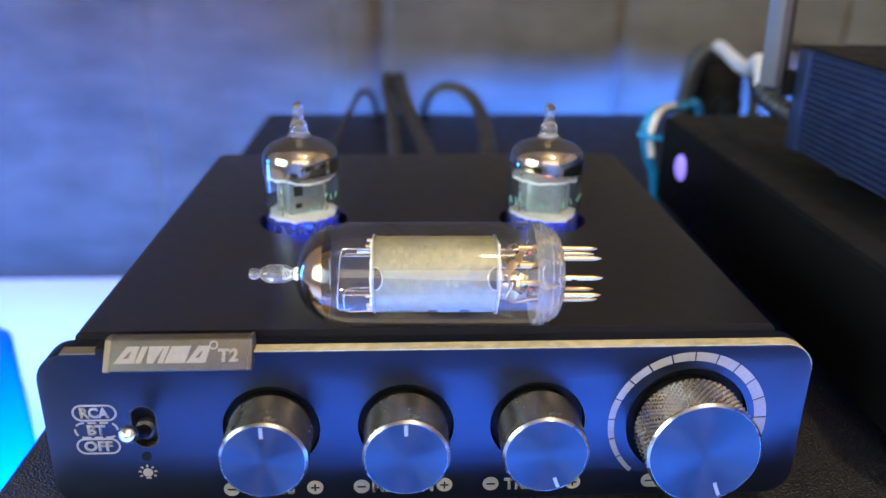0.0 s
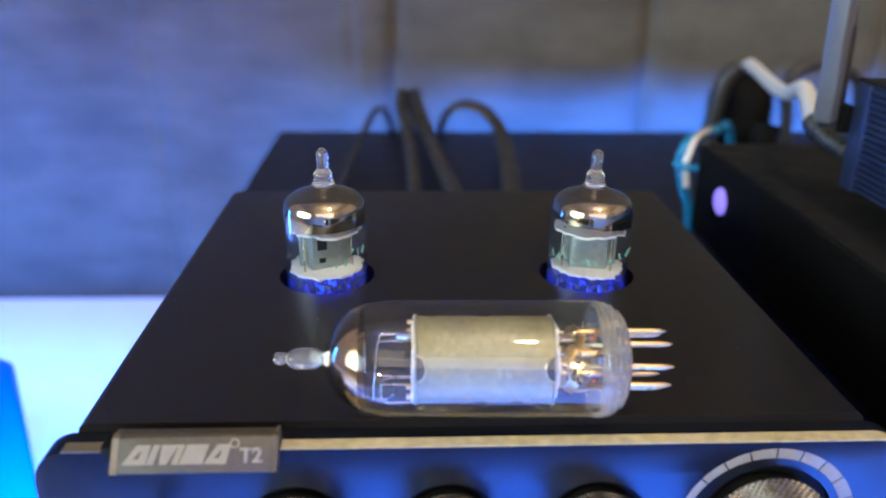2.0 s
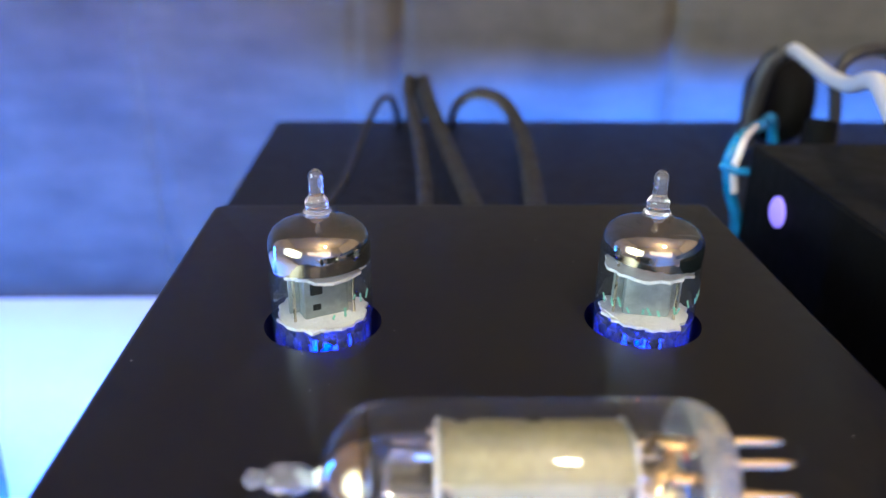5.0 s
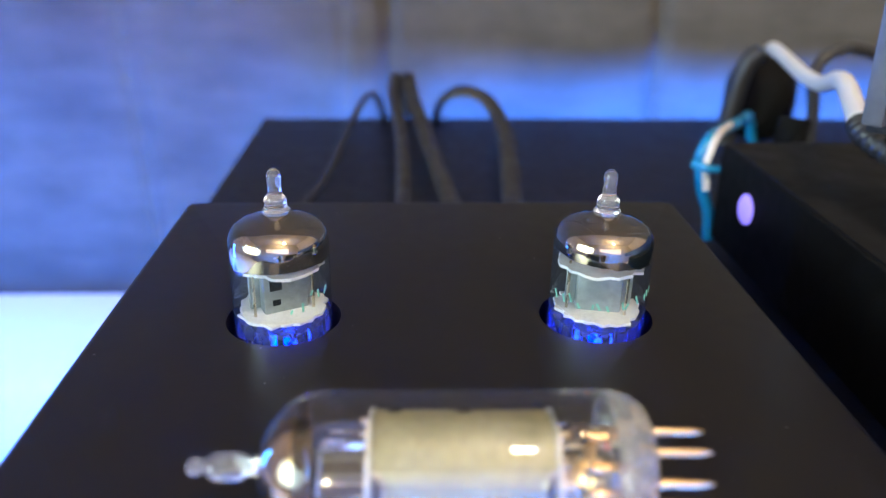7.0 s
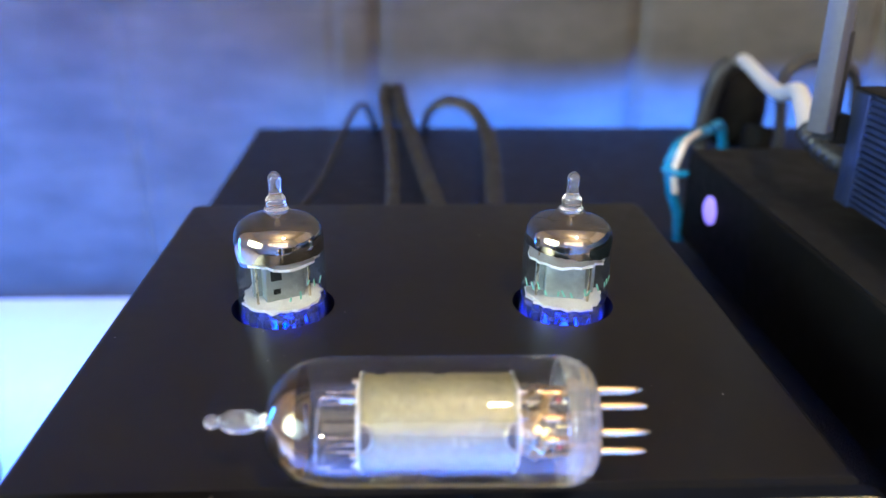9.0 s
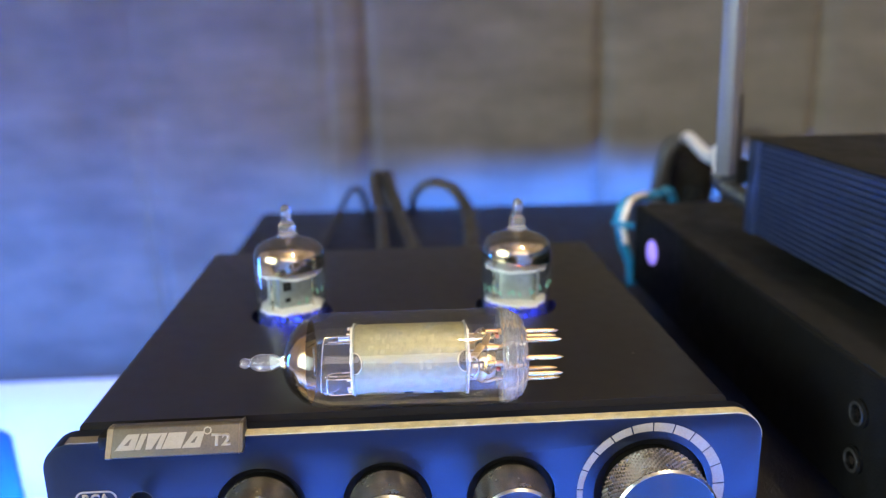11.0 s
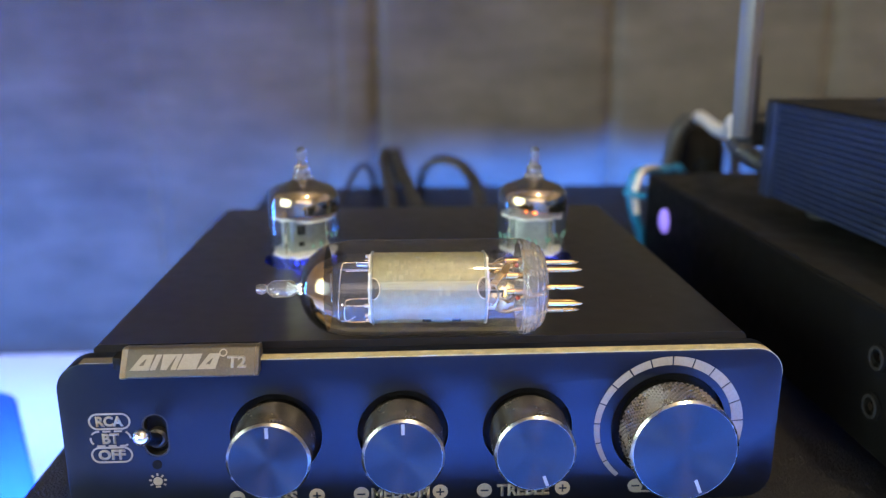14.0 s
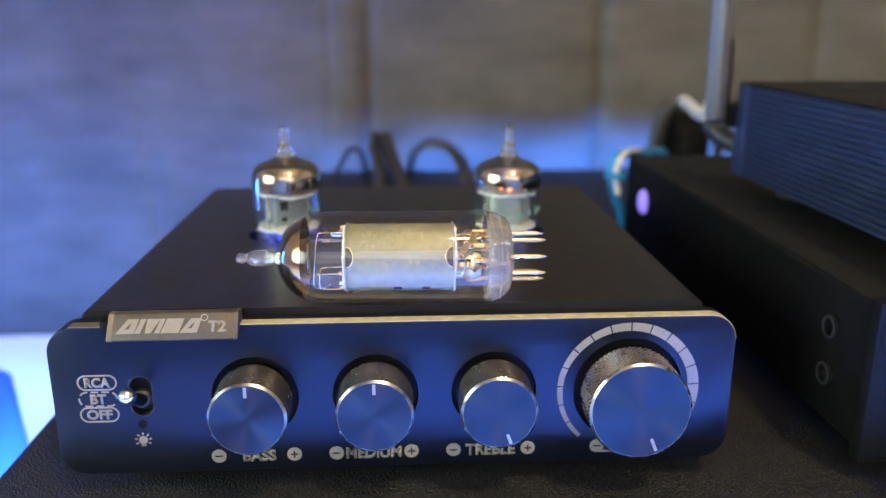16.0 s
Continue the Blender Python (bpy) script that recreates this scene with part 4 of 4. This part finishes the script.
        for i in range(9):
            a, deep = radians(254 + 17 * math.cos(radians(22.5 * i))), way * 0.0016 * math.sin(radians(22.5 * i))
            lip.append((0.00745 * math.cos(a), 0.00745 * math.sin(a), z0 + deep))
        p("cut_out_lip", sweep(lip, 0.0003, 0.0003, 8, 3), M_WIRE, "bright rolled lip")
    # narrow slots in the sleeve, above and below
    for a, z in ((158, 0.0262), (158, 0.0352), (318, 0.0345), (318, 0.0405)):
        bm = box(-0.00008, 0.00008, -0.0005, 0.0005, -0.0009, 0.0009)
        bmesh.ops.transform(bm, matrix=pose(0, 0, 0, 0, 0, a) @ Matrix.Translation((0.00732, 0, z)), verts=bm.verts)
        p("slot", bm, M_BLACK, "dark narrow slot", smooth=False)
    # worn print on the sleeve: broken strokes
    for i in range(44):
        row = i % 3
        a = (212, 234, 252)[row] + rnd.uniform(-7, 7)
        z = 0.0275 + 0.0145 * (i // 3) / 15 + rnd.uniform(-0.0004, 0.0004)
        tall, wide = rnd.uniform(0.0003, 0.0010), rnd.uniform(0.00015, 0.0005)
        bm = box(-0.00003, 0.00003, -tall, tall, -wide, wide)
        bmesh.ops.transform(bm, matrix=pose(0, 0, 0, 0, 0, a) @ Matrix.Translation((0.00732, 0, z)), verts=bm.verts)
        p("print_stroke", bm, M_SCUFF, "rubbed pale print", smooth=False)
    return t


lying_tube()


def led_lights():
    for x, y in TUBES:
        d = bpy.data.lights.new("socket_led_light", "SPOT")
        d.energy, d.color, d.shadow_soft_size, d.spot_size, d.spot_blend = 0.055, (0.004, 0.02, 1.0), 0.0015, radians(120), 0.4
        ob = new("socket_led_light", d)
        ob.matrix_world = look((x, y, TOP - 0.0062), (x, y, TOP))


led_lights()


# ---- the devices beside it ----
def lower_box():
    b = thing("power_amplifier", (0, 0, 0), "low black metal amplifier case with two round sockets in its side", "amplifier")
    X0, X1, Y0, Y1, Z0, Z1 = 0.1130, 0.36, 0.0, 0.195, 0.0065, 0.0420
    part("body", box(X0, X1, Y0, Y1, Z0, Z1 - 0.0006, 0.0012, 3), M_BOX, b)
    part("lid", box(X0 + 0.0008, X1 - 0.0008, Y0 + 0.0008, Y1 - 0.0008, Z1 - 0.0008, Z1, 0.0003), M_BOXTOP, b, "dull black lid")
    part("front_panel", box(X0 - 0.0012, X1 + 0.001, Y0 - 0.0045, Y0, Z0 - 0.0015, Z1 + 0.0012, 0.0008), M_BOX, b, "black metal front panel")
    for z in (0.0304, 0.0185):
        j = part("jack", lathe([(0.0034, -0.0001), (0.0034, 0.0006), (0.0028, 0.0010), (0.0020, 0.0010), (0.0018, 0.0002), (0.0, 0.0002)], 32, cap=False), M_BOX, b, "round black socket", at=(X0, 0.0146, z), turn=(0, -90, 0))
        part("ring", lathe([(0.0028, 0.0010), (0.0028, 0.0013), (0.0022, 0.0013), (0.0022, 0.0010)], 32, cap=False), M_RING, j, "worn metal ring")
        part("contact", lathe([(0.0012, 0.0002), (0.0010, 0.0008), (0.0, 0.0008)], 20, cap=False), M_STEEL, j, "dull centre contact")
    part("status_light", lathe([(0.0050, -0.0001), (0.0050, 0.0008), (0.0040, 0.0015), (0, 0.0017)], 24, cap=False), M_PURPLE, b, "small glowing violet light", at=(X0, 0.1675, 0.0270), turn=(0, -90, 0))
    for x in (X0 + 0.02, X1 - 0.02):
        for y in (Y0 + 0.02, Y1 - 0.02):
            part("foot", lathe([(0.008, 0.0), (0.009, 0.001), (0.009, 0.0070)], 28), M_RUBBER, b, at=(x, y, 0))


lower_box()


def turned(bm, degrees):
    bmesh.ops.transform(bm, matrix=pose(0, 0, 0, 0, 0, degrees), verts=bm.verts)
    return bm


def ribbed_box():
    X0, X1, Y0, Y1, Z0, Z1 = 0.1295, 0.33, -0.06, 0.1205, 0.0475, 0.0795
    b = thing("ribbed_device", (0, 0, 0.042), "dark ribbed aluminium device resting on the black case", "amplifier")
    part("body", box(X0 + 0.0010, X1, Y0, Y1, Z0 - 0.042, Z1 - 0.042, 0.0012), M_RIB, b, "dark metal body with blue side light in its colour")
    part("top", box(X0, X1 + 0.001, Y0 - 0.001, Y1 + 0.001, Z1 - 0.0423, Z1 - 0.0415, 0.0004), M_BOXTOP, b, "dull black top plate")
    n = 17
    for i in range(n):
        z = Z0 - 0.042 + 0.0016 + (Z1 - Z0 - 0.0032) * i / (n - 1)
        part("rib", box(X0 - 0.0004, X0 + 0.0012, Y0 + 0.001, Y1 - 0.008, z - 0.00048, z + 0.00048, 0.0002, 1), M_RIB, b)
    part("corner_post", box(X0 - 0.0004, X0 + 0.0012, Y1 - 0.0075, Y1, Z0 - 0.042, Z1 - 0.0424, 0.0003), M_RIB, b)
    for x in (X0 + 0.016, X1 - 0.02):
        for y in (0.012, Y1 - 0.016):
            part("foot", lathe([(0.005, 0.0), (0.006, 0.001), (0.006, 0.0062)], 24), M_RUBBER, b, at=(x, y, 0))
    a = part("antenna", turned(box(-0.0031, 0.0031, -0.0028, 0.0028, 0.0145, 0.125, 0.0008), 38), M_ANT, b, "upright grey plastic antenna", at=(0.1226, 0.1220, 0.0105), turn=(0.0, -1.0, 0))
    part("hinge", turned(box(0.0012, 0.0046, -0.0030, 0.0030, 0.012, 0.0420, 0.0006), 38), M_JACK, a, "black hinge")
    part("antenna_post", box(-0.0016, 0.0016, 0, 0.008, -0.004, 0.004), M_BOX, b, at=(0.1275, 0.1200, 0.026))


ribbed_box()


# ---- cables ----
def cables():
    g = "cables behind the preamplifier"
    lone("signal_cable", sweep([(-0.0200, 0.137, 0.016), (-0.030, 0.165, 0.014), (-0.038, 0.21, 0.010), (-0.034, 0.27, 0.0045), (-0.030, 0.335, 0.006), (-0.0225, 0.365, 0.0175), (-0.0165, 0.372, 0.0185), (-0.0128, 0.376, 0.009), (-0.0125, 0.380, 0.002), (-0.012, 0.392, 0.0015), (-0.012, 0.404, -0.004), (-0.012, 0.408, -0.03)], 0.0034), M_CABLE, "thin black signal cable arching off the shelf", "cable", g)
    lone("flat_cable", sweep([(-0.004, 0.137, 0.018), (-0.0015, 0.17, 0.017), (0.0005, 0.22, 0.013), (-0.001, 0.30, 0.014), (-0.0055, 0.36, 0.0205), (-0.0062, 0.385, 0.0225), (-0.0048, 0.404, 0.020), (-0.0048, 0.409, -0.03)], 0.0060, 0.0044), M_CABLE, "thick black cable running to the curtain", "cable", g)
    lone("flat_cable", sweep([(0.0215, 0.137, 0.017), (0.0210, 0.17, 0.016), (0.0185, 0.22, 0.012), (0.0115, 0.30, 0.013), (0.0050, 0.36, 0.0195), (0.0030, 0.385, 0.0218), (0.0020, 0.404, 0.020), (0.0020, 0.409, -0.03)], 0.0080, 0.0044), M_CABLE, "thick black cable running to the curtain", "cable", g)
    lone("power_cable", sweep([(0.040, 0.137, 0.017), (0.0405, 0.17, 0.015), (0.0430, 0.22, 0.0115), (0.0490, 0.29, 0.011), (0.0500, 0.335, 0.0135), (0.0430, 0.352, 0.0215), (0.0310, 0.357, 0.0245), (0.0215, 0.362, 0.019), (0.0180, 0.368, 0.010), (0.0185, 0.380, 0.0035), (0.019, 0.398, 0.0025), (0.019, 0.408, -0.02)], 0.0086, 0.0042), M_CABLE, "thick black power cable in a tall loop", "cable", g)
    # white lead with a black sleeve behind the black case
    lone("white_cable", sweep([(0.1815, 0.326, 0.0520), (0.1800, 0.318, 0.0541), (0.1758, 0.298, 0.0542), (0.1696, 0.270, 0.0538), (0.1640, 0.246, 0.0542), (0.1579, 0.222, 0.0567), (0.1498, 0.198, 0.0630), (0.1424, 0.178, 0.0662), (0.1350, 0.158, 0.0648), (0.1280, 0.140, 0.0630)], 0.0062, seg=14), M_WHITECABLE, "thick white cable bent over behind the black case", "cable")
    lone("cable_sleeve", sweep([(0.1283, 0.1408, 0.0631), (0.1285, 0.136, 0.0605), (0.1330, 0.130, 0.0570), (0.1390, 0.1235, 0.0550)], 0.0066, seg=14, steps=14, rings=1, ring_gain=0.12), M_CABLE, "ribbed black strain relief on the white cable", "cable sleeve")
    lone("coiled_cable", sweep([(0.1979, 0.300, 0.0035), (0.1960, 0.300, 0.0294), (0.1935, 0.300, 0.0429), (0.1979, 0.302, 0.0525), (0.2108, 0.305, 0.0565), (0.2255, 0.308, 0.0528), (0.2371, 0.310, 0.0438), (0.242, 0.311, 0.0040)], 0.0056, seg=12), M_CABLE, "black cable arching behind the black case", "cable")
    lone("black_cable", sweep([(0.1660, 0.325, 0.0046), (0.1660, 0.325, 0.0196), (0.1693, 0.3227, 0.0442), (0.1760, 0.3215, 0.0525)], 0.0092, seg=14), M_CABLE, "thick black cable rising behind the case", "cable")
    ad = thing("power_adapter", (0, 0, 0), "rounded black power adapter behind the case", "power adapter")
    part("shell", box(0.1720, 0.2080, 0.3300, 0.366, 0.0, 0.0450, 0.0175, 6), M_BOX, ad)
    part("seam", box(0.1718, 0.2082, 0.3475, 0.3483, 0.0180, 0.0300, 0.0002), M_CABLE, ad)
    lone("black_plug", sweep([(0.150, 0.222, 0.0002), (0.150, 0.222, 0.012), (0.150, 0.223, 0.032), (0.152, 0.226, 0.042)], 0.012, seg=16), M_BOX, "black plug standing behind the case", "plug")
    # cyan sleeve tied round a white lead at the corner of the black case
    c = thing("cyan_cable", (0, 0, 0), "white lead in a cyan sleeve hanging at the case corner", "cable")
    part("sleeve", sweep([(0.1140, 0.1990, 0.0035), (0.1128, 0.1990, 0.014), (0.1090, 0.1985, 0.0235), (0.1068, 0.198, 0.0345), (0.1078, 0.1985, 0.0385), (0.1110, 0.203, 0.0408), (0.1180, 0.214, 0.0402), (0.1300, 0.235, 0.0368), (0.1450, 0.260, 0.0325), (0.1610, 0.288, 0.0270), (0.170, 0.300, 0.0040)], 0.0046), M_CYAN, c)
    part("lead", sweep([(0.1095, 0.1958, 0.0240), (0.1080, 0.1955, 0.0330), (0.1090, 0.1958, 0.0375), (0.1116, 0.1995, 0.0412), (0.1178, 0.2105, 0.0416), (0.1290, 0.231, 0.0386)], 0.0028), M_WHITECABLE, c, "white inner lead")
    part("tie", sweep([(0.1040, 0.1972, 0.0335), (0.1075, 0.1935, 0.0328), (0.1125, 0.1945, 0.0320), (0.1158, 0.1975, 0.0318)], 0.0030), M_CYAN, c, "cyan cable tie")


cables()


def dust():
    """Specks and fibres that lie on the black tops."""
    rnd = random.Random(21)
    bm = bmesh.new()
    for k in range(150):
        if 55 < k < 95:
            continue
        if k < 95:
            x, y, z = rnd.uniform(-0.055, 0.074), rnd.uniform(0.008, 0.135), TOP
            if any((x - a) ** 2 + (y - b) ** 2 < 0.0122 ** 2 for a, b in TUBES):
                continue
        elif k < 125:
            x, y, z = rnd.uniform(0.135, 0.20), rnd.uniform(-0.02, 0.118), 0.0800
        else:
            x, y, z = rnd.uniform(-0.08, 0.105), rnd.uniform(-0.06, -0.004), 0.0002
        s = rnd.choice((0.00004, 0.00005, 0.00006, 0.00011))
        m = Matrix.Translation((x, y, z + s * 0.3)) @ Euler((0, 0, rnd.uniform(0, 6.28))).to_matrix().to_4x4() @ Matrix.Diagonal((s * rnd.uniform(1, 2.6), s, s * 0.6, 1))
        bmesh.ops.create_icosphere(bm, subdivisions=1, radius=1.0, matrix=m)
    lone("dust", bm, M_DUST, "pale dust specks scattered on the black tops", "dust", kind="stuff")


dust()
